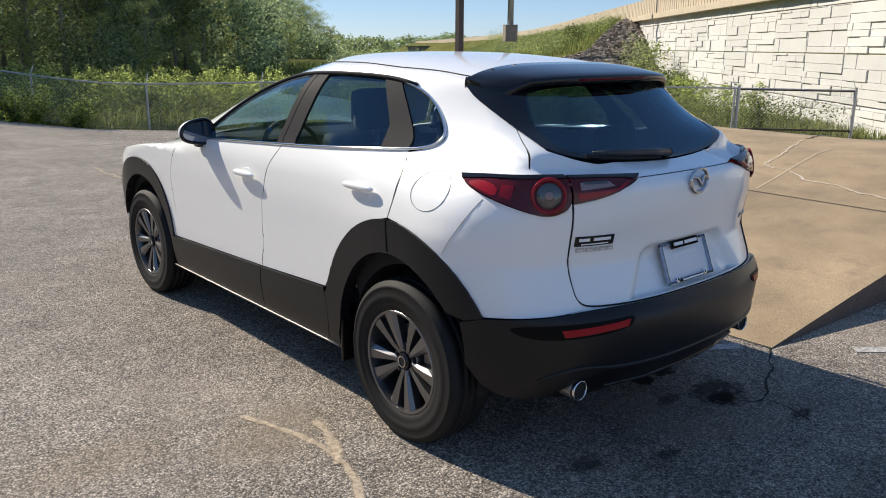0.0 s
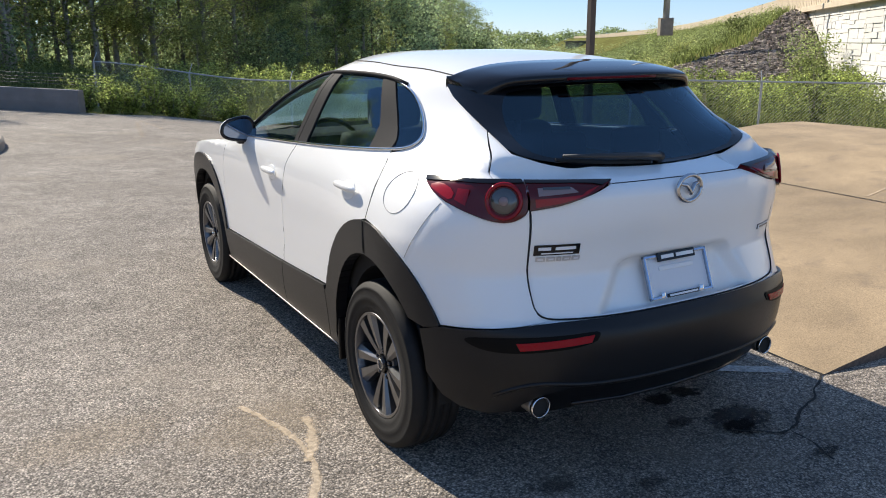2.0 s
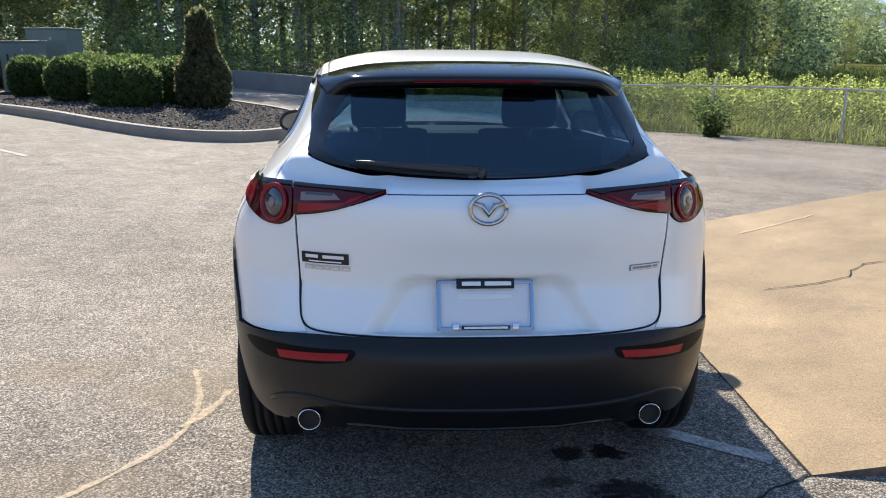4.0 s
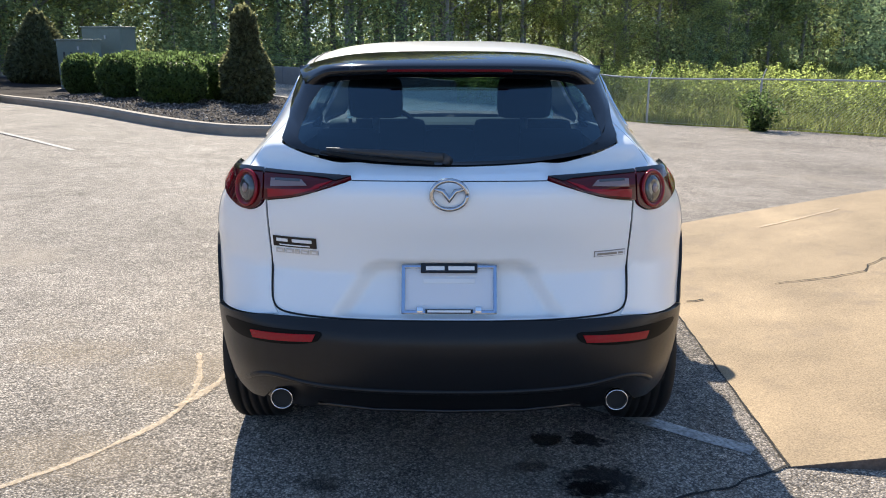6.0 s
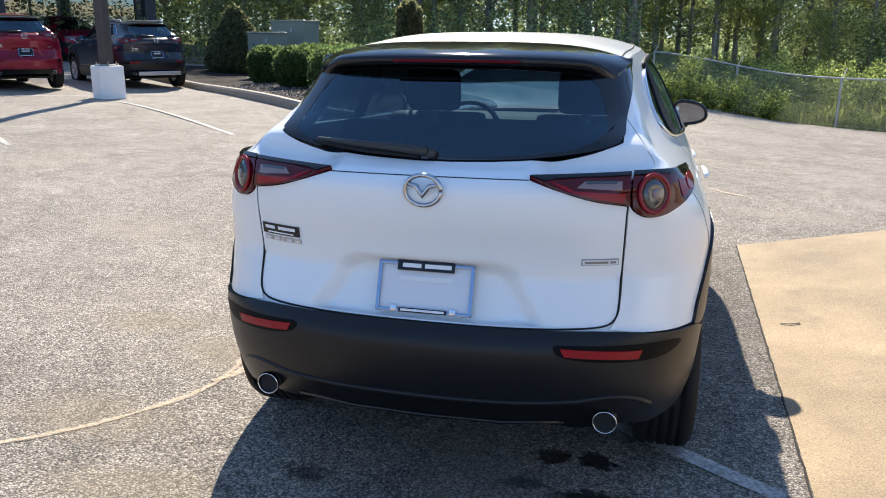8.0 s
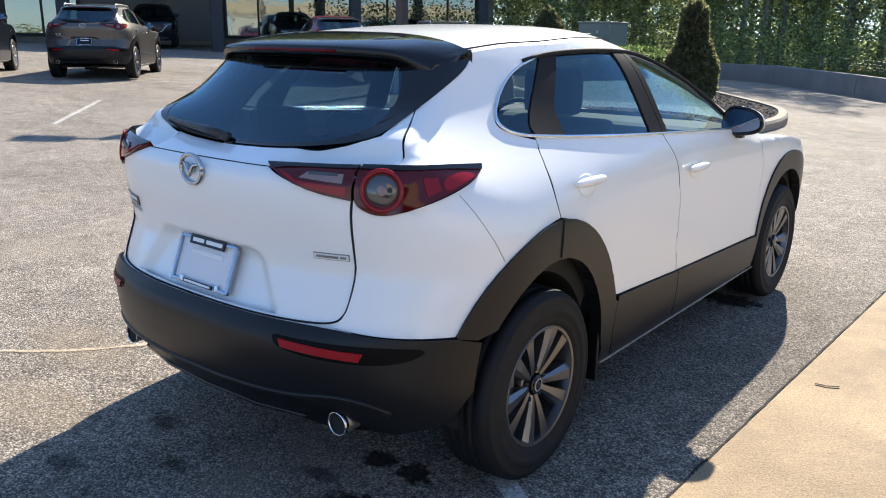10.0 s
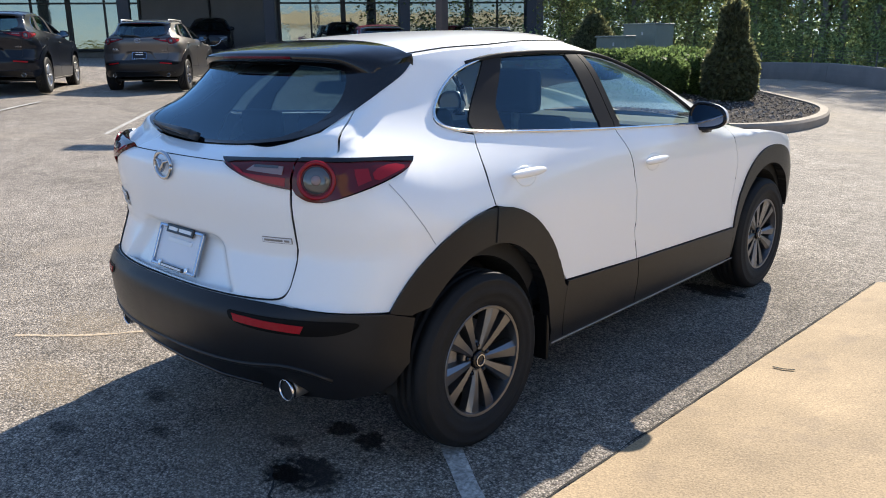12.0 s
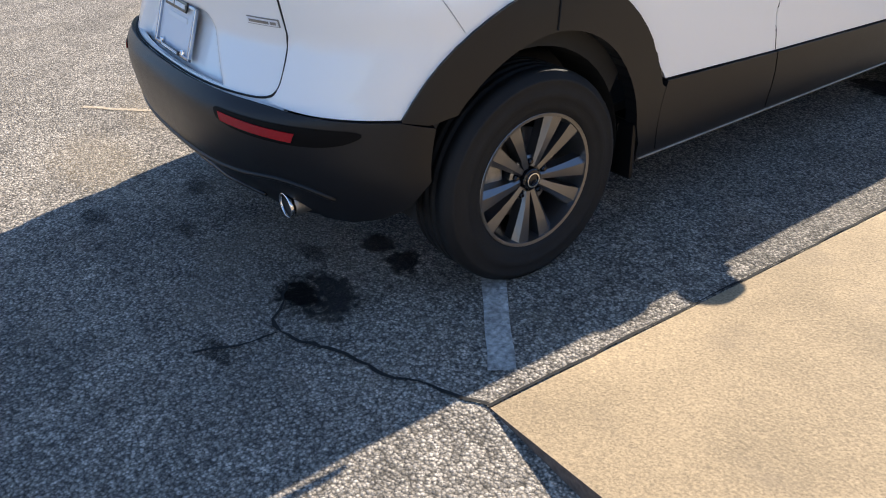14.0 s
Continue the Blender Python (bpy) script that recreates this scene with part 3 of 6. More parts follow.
        ar += S(*[(.030 + .405 * math.cos(radians(a)), .335 + .450 * math.sin(radians(a))) for a in range(140, 3, -6)]) + S((.455, .33, 1), (.46, .275, 1), (.55, .275, 1), (.551, .5, 1))
        panel("arch_cladding", ar, M["clad"], car, left, off=.011, depth=.05)
        gap = [skin(at_side(y, z), z) + skin_normal(at_side(y, z), z) * .0135 for y, z in ((.062, .915), (.052, .85), (.045, .79))]
        part("cladding_joint", tube([Vector((p.x * sgn, p.y, p.z)) for p in gap], .0022, 5), M["dark"], car)
        gap = [skin(at_side(y, z), z) + skin_normal(at_side(y, z), z) * .0005 for y, z in [(-.385 + .135 * k, 1.052 - .215 * k) for k in span(0, 1, 10)]]
        part("quarter_seam", tube([Vector((p.x * sgn, p.y, p.z)) for p in gap], .0010, 5), M["seam"], car)
        sl = S((.555, .522, 1), (1.134, .494, 1), (1.150, .40), (1.148, .275, 1), (.555, .275, 1))
        panel("door_cladding", soften(sl, 1), M["clad"], car, left, off=.012, depth=.03)
        sl = S((1.140, .494, 1), (2.217, .452, 1), (2.235, .275, 1), (1.154, .275, 1), (1.156, .40))
        panel("door_cladding", soften(sl, 1), M["clad"], car, left, off=.012, depth=.03)
        st = S((.50, .273, 1), (2.26, .273, 1), (2.26, .225, 1), (.50, .225, 1))
        panel("sill", st, M["matt"], car, left, off=-.012, depth=.05)
        st = [skin(at_side(y, .268), .268) + skin_normal(at_side(y, .268), .268) * .016 for y in span(.47, 2.26, 16)]
        part("sill_strip", tube([Vector((p.x * sgn, p.y, p.z)) for p in st], .0042, 8), M["steel"], car, smooth=True)
        fa = S((2.222, .45, 1)) + S(*[front_arch(a) for a in range(164, 30, -6)]) + S((3.17, .62, 1), (3.40, .62, 1), (3.32, .45, 1), (3.07, .45, 1))
        fa += S(*[(2.655 + .405 * math.cos(radians(a)), .335 + .440 * math.sin(radians(a))) for a in range(18, 178, 6)]) + S((2.245, .275, 1))
        panel("arch_cladding", fa, M["clad"], car, left, off=.010, depth=.05)
        # front end: fascia, grille, head lamp
        fz = S((3.40, .62, 1), (3.30, .80, 1)) + nose((.60, .855), (.30, .885), (.004, .89, 1), (.004, .22, 1), (.62, .22)) + S((3.30, .25), (3.12, .22, 1), (3.06, .44, 1), (3.32, .445, 1))
        panel("front_bumper", soften(fz, 1), W0, car, left)
        gr = nose((.006, .80, 1), (.40, .79), (.46, .66), (.34, .42), (.006, .40, 1))
        panel("grille", soften(gr, 1), M["gloss"], car, left, off=.006, depth=.02)
        lo_ = nose((.006, .34, 1), (.55, .36), (.58, .27), (.006, .25, 1))
        panel("lower_intake", soften(lo_, 1), M["matt"], car, left, off=.006, depth=.02)
        hl = nose((.43, .795, 1), (.72, .815)) + S((3.20, .825, 1), (3.30, .765)) + nose((.62, .735), (.45, .735, 1))
        panel("head_lamp", soften(hl, 1), M["lens"], car, left, off=.008, depth=.02)
        sw = [skin(s_, z_) + skin_normal(s_, z_) * .012 for s_, z_ in soften(nose((.64, .74), (.46, .70), (.38, .56), (.25, .50), (.006, .48)), 2, False)]
        part("grille_wing", tube([Vector((p.x * sgn, p.y, p.z)) for p in sw], .011, 8), M["chrome"], car, smooth=True)
        # windows and their trim
        fw = S((1.78, 1.083, 1), (1.022, 1.125, 1), (1.03, 1.18), (.985, 1.43, 1), (1.15, 1.418), (1.40, 1.35), (1.62, 1.235), (1.77, 1.125))
        panel("front_window", soften(fw, 2), M["glass"], car, left, off=-.004, depth=.004)
        bp = S((1.020, 1.120, 1), (.977, 1.12, 1), (.93, 1.437, 1), (.975, 1.437, 1), (1.0198, 1.121))
        panel("pillar_trim", bp, M["pillar"], car, left, off=.002)
        bp = S((.970, 1.12, 1), (.865, 1.126, 1), (.825, 1.440, 1), (.924, 1.438, 1), (.9698, 1.121))
        panel("pillar_trim", bp, M["pillar"], car, left, off=.002)
        rw = S((.862, 1.128, 1), (.258, 1.167, 1), (.265, 1.26), (.41, 1.437, 1), (.60, 1.446), (.822, 1.444, 1), (.8619, 1.129))
        panel("rear_window", soften(rw, 1), M["side_tint"], car, left, off=-.004, depth=.004)
        bp = S((.255, 1.165, 1), (.105, 1.174, 1), (.118, 1.24), (.300, 1.430, 1), (.405, 1.440, 1), (.262, 1.26), (.2552, 1.166))
        panel("pillar_trim", soften(bp, 1), M["pillar"], car, left, off=.002)
        qg = S((.098, 1.178, 1), (-.01, 1.199), (-.046, 1.23), (.005, 1.287), (.07, 1.345), (.17, 1.395), (.292, 1.428, 1), (.112, 1.24), (.0985, 1.179))
        panel("quarter_window", soften(qg, 2), M["side_tint"], car, left, off=-.003, depth=.004)
        ln = S((-.06, 1.05, 1), (-.07, 1.21), (-.01, 1.30), (.08, 1.37), (.25, 1.425, 1), (.02, 1.43, 1), (-.1, 1.37), (-.25, 1.29), (-.36, 1.23), (-.42, 1.10, 1))
        panel("pillar_lining", soften(ln, 1), M["dark"], car, left, off=-.05, depth=.01)
        # chrome line round the windows and black upper frame
        line = [(1.80, 1.075), (1.4, 1.096), (.97, 1.118), (.5, 1.146), (.095, 1.174), (-.015, 1.192), (-.054, 1.222), (-.035, 1.265), (.055, 1.345), (.16, 1.402), (.335, 1.440)]
        d = [skin(at_side(y, z), z) + skin_normal(at_side(y, z), z) * .004 for y, z in soften([(a, b) for a, b in line], 2, False)]
        part("chrome_moulding", tube([Vector((p.x * sgn, p.y, p.z)) for p in d], .0062, 8), M["chrome"], car, smooth=True)
        line = [(.20, 1.417), (.335, 1.441), (.6, 1.452), (.95, 1.446), (1.2, 1.424), (1.45, 1.345), (1.66, 1.225), (1.82, 1.09)]
        d = [skin(at_side(y, z), z) + skin_normal(at_side(y, z), z) * .003 for y, z in soften(line, 2, False)]
        part("window_frame", tube([Vector((p.x * sgn, p.y, p.z)) for p in d], .009, 8), M["pillar"], car, smooth=True)
        # roof side rail and windscreen pillar in body colour
        rail = S((.34, 1.448, 1), (.95, 1.457), (1.22, 1.432), (1.47, 1.354), (1.68, 1.235), (1.84, 1.10), (2.0, 1.05, 1), (2.12, 1.10, 1), (1.90, 1.24), (1.68, 1.36), (1.44, 1.44), (1.2, 1.478), (.9, 1.488), (.6, 1.488), (.38, 1.474, 1))
        panel("roof_rail", soften(rail, 1), W0, car, left, depth=.02)
        # mirror
        m = new("door_mirror", None)
        m.parent = car
        m.location = (sgn * .885, 1.755, 1.118)
        m.scale = (.86, .86, .86)
        b = bmesh.new()
        bmesh.ops.create_uvsphere(b, u_segments=24, v_segments=14, radius=1)
        for v in b.verts:
            x, y, z = v.co
            x, z = math.copysign(abs(x) ** .7, x), math.copysign(abs(z) ** .75, z)
            y = y * (.085 if y > 0 else .03)
            v.co = (x * .115 * (1 - .1 * z), y, z * .078 * (1 - .22 * x * sgn))
        bmesh.ops.bisect_plane(b, geom=b.verts[:] + b.edges[:] + b.faces[:], plane_co=(0, -.02, 0), plane_no=(0, -1, 0), clear_outer=True)
        part("mirror_shell", b, W0, m, smooth=True)
        rim = []
        for i in range(37):
            a = 2 * math.pi * i / 36
            x, z = math.cos(a), math.sin(a)
            x, z = math.copysign(abs(x) ** .7, x), math.copysign(abs(z) ** .75, z)
            rim.append(Vector((x * .106 * (1 - .1 * z), -.018, z * .071 * (1 - .22 * x * sgn))))
        part("mirror_bezel", tube(rim, .011, 8), M["gloss"], m, smooth=True)
        b = bmesh.new()
        bmesh.ops.create_circle(b, cap_ends=True, radius=1, segments=24)
        for v in b.verts:
            x, z = v.co.x, v.co.y
            x, z = math.copysign(abs(x) ** .7, x), math.copysign(abs(z) ** .75, z)
            v.co = (x * .098 * (1 - .1 * z), -.021, z * .064 * (1 - .22 * x * sgn))
        part("mirror_glass", b, M["mirror"], m)
        cap = box(.10, .06, .03, (-sgn * .05, .03, -.085), .012)
        part("mirror_foot", cap, M["matt"], m)
        # door handles
        for y0, z0 in ((1.235, .95), (.265, 1.008)):
            s0 = at_side(y0, z0)
            p, n = skin(s0, z0), skin_normal(s0, z0)
            h = new("door_handle", None)
            h.parent = car
            up = Vector((0, 0, 1)) - n * n.z
            up.normalize()
            fwd = up.cross(n)
            mt = Matrix((fwd, up, n)).transposed().to_4x4()
            mt.translation = p
            if left:
                mt = Matrix.Diagonal((-1, 1, 1, 1)) @ mt @ Matrix.Diagonal((-1, 1, 1, 1))
            h.matrix_local = mt
            b = bmesh.new()
            bmesh.ops.create_uvsphere(b, u_segments=20, v_segments=10, radius=1)
            for v in b.verts:
                v.co = (math.copysign(abs(v.co.x) ** .6, v.co.x) * .105, v.co.y * .017 + .004, max(v.co.z, -.3) * .018 + .022)
            part("grip", b, W0, h, smooth=True)
            b = bmesh.new()
            bmesh.ops.create_uvsphere(b, u_segments=24, v_segments=10, radius=1)
            for v in b.verts:
                v.co = (v.co.x * .062, v.co.y * .040 - .006, v.co.z * .003)
            part("handle_recess", b, M["grey"] if paint == "black" else W0, h, smooth=True)
        # rear lamp cluster, outer part
        lo = R((.608, 1.133, 1), (.69, 1.134)) + S((-.41, 1.128), (-.247, 1.117, 1), (-.27, 1.097), (-.38, 1.067)) + R((.760, 1.037), (.70, 1.008), (.655, 1.007), (.618, 1.029), (.608, 1.050, 1))
        lc = new("rear_lamp", None)
        lc.parent = car
        panel("lamp_housing", soften(lo, 2), M["lamp_deep"], lc, left, off=.012, depth=.03)
        brow = R((.608, 1.1335, 1), (.69, 1.1345)) + S((-.41, 1.1285), (-.247, 1.1175, 1), (-.262, 1.104, 1), (-.41, 1.119)) + R((.69, 1.1255), (.608, 1.1255, 1))
        panel("lamp_brow", soften(brow, 1), M["gloss"], lc, left, off=.016, depth=.03)
        s0 = at_rear(.667, 1.076)
        p, n = skin(s0, 1.076), skin_normal(s0, 1.076)
        mt = n.to_track_quat("X", "Z").to_matrix().to_4x4()
        mt.translation = p + n * .010
        for nm, prof, mm in (("lamp_ring", [(.0, .064), (.006, .062), (.008, .057), (.006, .051), (.0, .049)], "lamp_ring"), ("lamp_bezel", [(.001, .050), (.004, .047), (.002, .044)], "lamp_deep"), ("lamp_lens", [(.0, .045), (.005, .043), (.008, .028), (.010, .001)], "lens"), ("lamp_core", [(.0095, .016), (.0115, .014), (.012, .001)], "lens_dim")):
            b = lathe(prof, 28, "x")
            bmesh.ops.transform(b, matrix=Matrix.Diagonal((sgn, 1, 1, 1)) @ mt, verts=b.verts)
            part(nm, b, M[mm], lc, smooth=True)
        li = R((.602, 1.132, 1), (.45, 1.1275), (.312, 1.123, 1), (.41, 1.090), (.50, 1.063), (.602, 1.047, 1))
        panel("lamp_inner", soften(li, 1), M["lamp_deep"], lc, left, off=.012, depth=.03)
        brow = R((.602, 1.1325, 1), (.45, 1.128), (.312, 1.1232, 1), (.36, 1.112, 1), (.40, 1.1195), (.602, 1.1255, 1))
        panel("lamp_brow", soften(brow, 1), M["gloss"], lc, left, off=.015, depth=.03)
        pane = R((.575, 1.113, 1), (.47, 1.112, 1), (.45, 1.098, 1), (.575, 1.092, 1))
        panel("lamp_reverse", pane, M["lens_dim"], lc, left, off=.0135, depth=.004)
        pane = R((.56, 1.114, 1), (.475, 1.113, 1), (.475, 1.107, 1), (.56, 1.108, 1))
        panel("lamp_glint", pane, M["lens"], lc, left, off=.0145, depth=.002)
        pane = R((.585, 1.084, 1), (.44, 1.091, 1), (.42, 1.101, 1), (.37, 1.112, 1), (.42, 1.092, 1), (.50, 1.071, 1), (.585, 1.056, 1))
        panel("lamp_stripe", pane, M["lamp_mid"], lc, left, off=.0135, depth=.004)
        pane = S((-.29, 1.094), (-.37, 1.076), (-.43, 1.06), (-.43, 1.095), (-.35, 1.108))
        panel("lamp_stripe", soften(pane, 1), M["lamp_mid"], lc, left, off=.0135, depth=.004)
        pane = S((-.44, 1.102, 1), (-.44, 1.066, 1), (-.482, 1.052, 1), (-.482, 1.104, 1))
        panel("lamp_stripe", pane, M["lamp_ring"], lc, left, off=.0135, depth=.004)
        # bumper reflectors and tail pipes
        pane = R((.662, .608, 1), (.428, .628, 1), (.440, .606, 1), (.652, .584, 1))
        hs = R((.79, .607), (.74, .622), (.42, .637, 1), (.402, .632), (.430, .597), (.66, .572), (.745, .575))
        panel("reflector_recess", soften(hs, 2), M["recess"], car, left, off=.0152, depth=.02)
        panel("rear_reflector", pane, M["reflector"], car, left, off=.0185, depth=.004)
        b = lathe([(-.30, .030), (-.655, .0365), (-.672, .037), (-.672, .030), (-.3, .028)], 32, "y", closed=True)
        bmesh.ops.translate(b, vec=(sgn * .574, 0, .361), verts=b.verts)
        part("tail_pipe", b, M["steel"], car, smooth=True)
        b = lathe([(-.668, .0375), (-.682, .0385), (-.686, .037), (-.684, .0345), (-.668, .0345)], 32, "y", closed=True)
        bmesh.ops.translate(b, vec=(sgn * .574, 0, .361), verts=b.verts)
        part("pipe_rim", b, M["chrome"], car, smooth=True)
        b = lathe([(-.674, .0343), (-.5, .0325)], 24, "y")
        bmesh.ops.translate(b, vec=(sgn * .574, 0, .361), verts=b.verts)
        part("pipe_bore", b, M["dark"], car)
        b = box(.17, .02, .20, (sgn * .775, .435, .30), .008)
        part("mud_flap", b, M["valance"], car)
        for wy in (0, 2.655):
            build_wheel(car, (sgn * (.775 if wy == 0 else .766), wy, .335), sgn)
    # rear bumper, wraps corner to corner
    top = R((0, .673), (.40, .672), (.57, .667), (.68, .648)) + S((-.43, .627, 1), (-.345, .60, 1), (-.355, .44, 1), (-.42, .34)) + R((.66, .315), (.60, .40), (.52, .435), (.42, .452), (.2, .450), (0, .448))
    bp = top + [(-p[0], *p[1:]) for p in reversed(top[1:-1])]
    panel("rear_bumper", soften(bp, 1), M["clad"], car, off=.014, depth=.05)
    crease = R((.70, .405), (.66, .44), (.60, .462), (.54, .462), (.46, .452), (.25, .446), (0, .444))
    crease = [(p[0], p[1]) for p in crease] + [(-p[0], p[1]) for p in reversed(crease[:-1])]
    part("bumper_crease", tube([skin(s, z) + skin_normal(s, z) * .012 for s, z in soften(crease, 2, False)], .009, 8), M["clad"], car, smooth=True)
    lip = R((.45, .345), (.25, .338), (0, .336))
    lip = [(p[0], p[1]) for p in lip] + [(-p[0], p[1]) for p in reversed(lip[:-1])]
    part("valance_lip", tube([skin(s, z) - skin_normal(s, z) * .010 for s, z in lip], .008, 8), M["gloss"], car, smooth=True)
    low = R((0, .444), (.2, .446), (.42, .446), (.52, .43), (.60, .395), (.66, .31, 1), (.52, .305), (.40, .335), (.2, .335), (0, .335))
    lo = low + [(-p[0], *p[1:]) for p in reversed(low[1:-1])]
    panel("bumper_valance", soften(lo, 1), M["valance"], car, off=-.012, depth=.05)
    # white ledge under the tailgate, with a thin dark gap above it
    sill = R((0, .664), (.40, .664), (.58, .660), (.62, .656, 1), (.62, .715, 1), (.588, .715), (.57, .692), (.5, .685), (0, .684))
    sill = sill + [(-p[0], *p[1:]) for p in reversed(sill[1:-1])]
    panel("tailgate_ledge", soften(sill, 1), W0, car, off=-.005, depth=.02)
    # tailgate
    half = R((0, .680), (.52, .679), (.577, .688), (.594, .722), (.592, .86), (.596, 1.02), (.598, 1.044, 1), (.50, 1.060), (.41, 1.088), (.312, 1.1195, 1), (.0, 1.1185))
    tg = half + [(-p[0], *p[1:]) for p in reversed(half[1:-1])]

    def recess(s, z):
        x = abs(skin(s, z).x)
        lim = .27 + (.85 - z) * .72
        k = min(max((lim + .01 - x) / .07, 0), 1) * min(max((.862 - z) / .03, 0), 1)
        low = min(max((.828 - z) / .008, 0), 1) * .005
        return -.034 * k * k * (3 - 2 * k) - low
    # added dark tube as the shade in the gap round the tailgate
    for sg in (1, -1):
        edge = soften([(.599, 1.045), (.5955, .86), (.5975, .735), (.590, .702), (.567, .682), (.50, .6775), (.25, .677), (0, .677)], 2, False)
        edge = [skin(at_rear(x, z), z) - skin_normal(at_rear(x, z), z) * .0025 for x, z in edge]
        part("gap_seal", tube([Vector((p.x * sg, p.y, p.z)) for p in edge], .0033, 6), M["dark"], car, smooth=True)
    gate = panel("tailgate", soften(tg, 1), W0, car, cell=.013, swell=recess)
    half = R((0, 1.1205), (.30, 1.1205, 1), (.312, 1.1245, 1), (.45, 1.128), (.60, 1.132), (.674, 1.139, 1), (.634, 1.208), (.572, 1.276, 1), (.572, 1.248), (.573, 1.213, 1), (.53, 1.196), (.47, 1.182), (.37, 1.168), (.231, 1.155), (.0, 1.149))
    tg = half + [(-p[0], *p[1:]) for p in reversed(half[1:-1])]

    def tucked(s, z):
        # the shoulder dives in behind the tops of the lamps
        x = abs(skin(s, z).x)
        k = min(max((x - .29) / .1, 0), 1) * min(max((.672 - x) / .07, 0), 1)
        return -.04 * k * k * (3 - 2 * k) * min(max((1.195 - z) / .06, 0), 1)
    panel("tailgate_shoulder", soften(tg, 1), W0, car, cell=.013, swell=tucked)
    # the same added dark line across the tailgate's top gap
    gap_line = [skin(at_rear(x, 1.1195), 1.1195) - skin_normal(at_rear(x, 1.1195), 1.1195) * .0012 for x in span(-.31, .31, 20)]
    part("gap_seal", tube(gap_line, .0030, 6), M["dark"], car)
    # rear window: black surround with the glass inside
    half = R((0, 1.151), (.231, 1.157), (.37, 1.170), (.47, 1.184), (.53, 1.198), (.575, 1.216, 1), (.575, 1.25)) + S((-.320, 1.280, 1), (-.207, 1.337), (-.073, 1.402), (-.035, 1.446, 1)) + R((.50, 1.446), (.0, 1.446))
    rw = half + [(-p[0], *p[1:]) for p in reversed(half[1:-1])]
    inner_half = R((0, 1.160), (.231, 1.166), (.40, 1.184), (.50, 1.207), (.525, 1.235), (.510, 1.30), (.475, 1.37), (.43, 1.41), (.0, 1.425))
    rg = inner_half + [(-p[0], *p[1:]) for p in reversed(inner_half[1:-1])]
    panel("tailgate_glass", soften(rg, 2), M["tint"], car, off=.003, depth=.003)
    # surround built as a ring: outer outline minus glass
    o2, g2 = soften(rw, 1), soften(rg, 2)
    ring_v, ring_n, ring_f = [], [], []
    N = 96

    def along(poly, k):
        tot = [0.0]
        for a, b in zip(poly, poly[1:] + poly[:1]):
            tot.append(tot[-1] + math.hypot(b[0] - a[0], b[1] - a[1]))
        v = k * tot[-1]
        i = min(seek(tot, v)[0], len(poly) - 1)
        f = (v - tot[i]) / max(tot[i + 1] - tot[i], 1e-9)
        a, b = poly[i], poly[(i + 1) % len(poly)]
        return a[0] + (b[0] - a[0]) * f, a[1] + (b[1] - a[1]) * f
    for k in range(N):
        a, b = along(o2, k / N), along(g2, k / N)
        for j in range(4):
            s, z = a[0] + (b[0] - a[0]) * j / 3, a[1] + (b[1] - a[1]) * j / 3
            ring_v.append(skin(s, z) + skin_normal(s, z) * .004)
            ring_n.append(skin_normal(s, z))
    for k in range(N):
        for j in range(3):
            a, b = k * 4 + j, ((k + 1) % N) * 4 + j
            ring_f.append([a, b, b + 1, a + 1])
    mesh_object("window_surround", ring_v, ring_f, M["frit"], car, smooth=True, normals=ring_n)
    # roof skin and windscreen
    def roof(u, y):
        e = through_table([(-.06, 1.446), (.15, 1.466), (.38, 1.474), (.6, 1.487), (.9, 1.487), (1.2, 1.477), (1.44, 1.438), (1.68, 1.358), (1.9, 1.238), (2.12, 1.10), (2.5, .97)], y)
        c = through_table([(-.06, 1.497), (.2, 1.528), (.6, 1.548), (1.0, 1.540), (1.35, 1.505), (1.6, 1.455), (2.0, 1.28), (2.5, 1.03)], y)
        xe = abs(skin(at_side(y, e), e).x) - .003
        return xe * u, y, e + (c - e) * (1 - abs(u) ** 5) * (1 - .25 * u * u)
    sheet_grid("roof", roof, [math.sin(math.pi / 2 * k) for k in span(-1, 1, 32)], span(-.06, 1.42, 30), W0, car)
    sheet_grid("windscreen", lambda u, y: (lambda p: (p[0] * .97, p[1] + .10 * (1 - u * u), p[2]))(roof(u, y)), span(-1, 1, 16), span(1.43, 2.42, 14), M["glass"], car)
    # seam along each roof edge
    for sg in (1, -1):
        ditch = [Vector(roof(sg * .955, y)) + Vector((0, 0, .0015)) for y in span(-.04, 1.40, 24)]
        part("roof_seam", tube(ditch, .0028, 6), M["dark"], car, smooth=True)
    # spoiler: a black blade that starts on the roof and turns down at its ends into the side fins
    verts, faces = [], []
    us = [math.sin(math.pi / 2 * k) for k in span(-1, 1, 48)]

    def blade_edge(u):
        au = abs(u)
        down = max(au - .80, 0) / .20
        return -.333 + .105 * au ** 2.8 + .03 * down ** 2, 1.443 + .024 * (1 - au ** 5) * (1 - .25 * u * u) - .034 * down ** 1.6

    for u in us:
        au = abs(u)
        ye, zt = blade_edge(u)
        fall = (max(au - .80, 0) / .20) ** 2
        yf = -.045 + .025 * (1 - au ** 8)
        wide = lambda k: .578 - .042 * k ** 1.5

        def on_roof(y, lift):
            xe = roof(1, y)[0]
            return roof(min(wide(0) * au / xe, 1), y)[2] + lift
        zb = on_roof(-.055, .014) - .010 * au ** 12
        ring = [(yf, on_roof(yf, -.03), 0), (yf, on_roof(yf, -.004), 0), (yf - .005, on_roof(yf - .005, .0045), 0)]
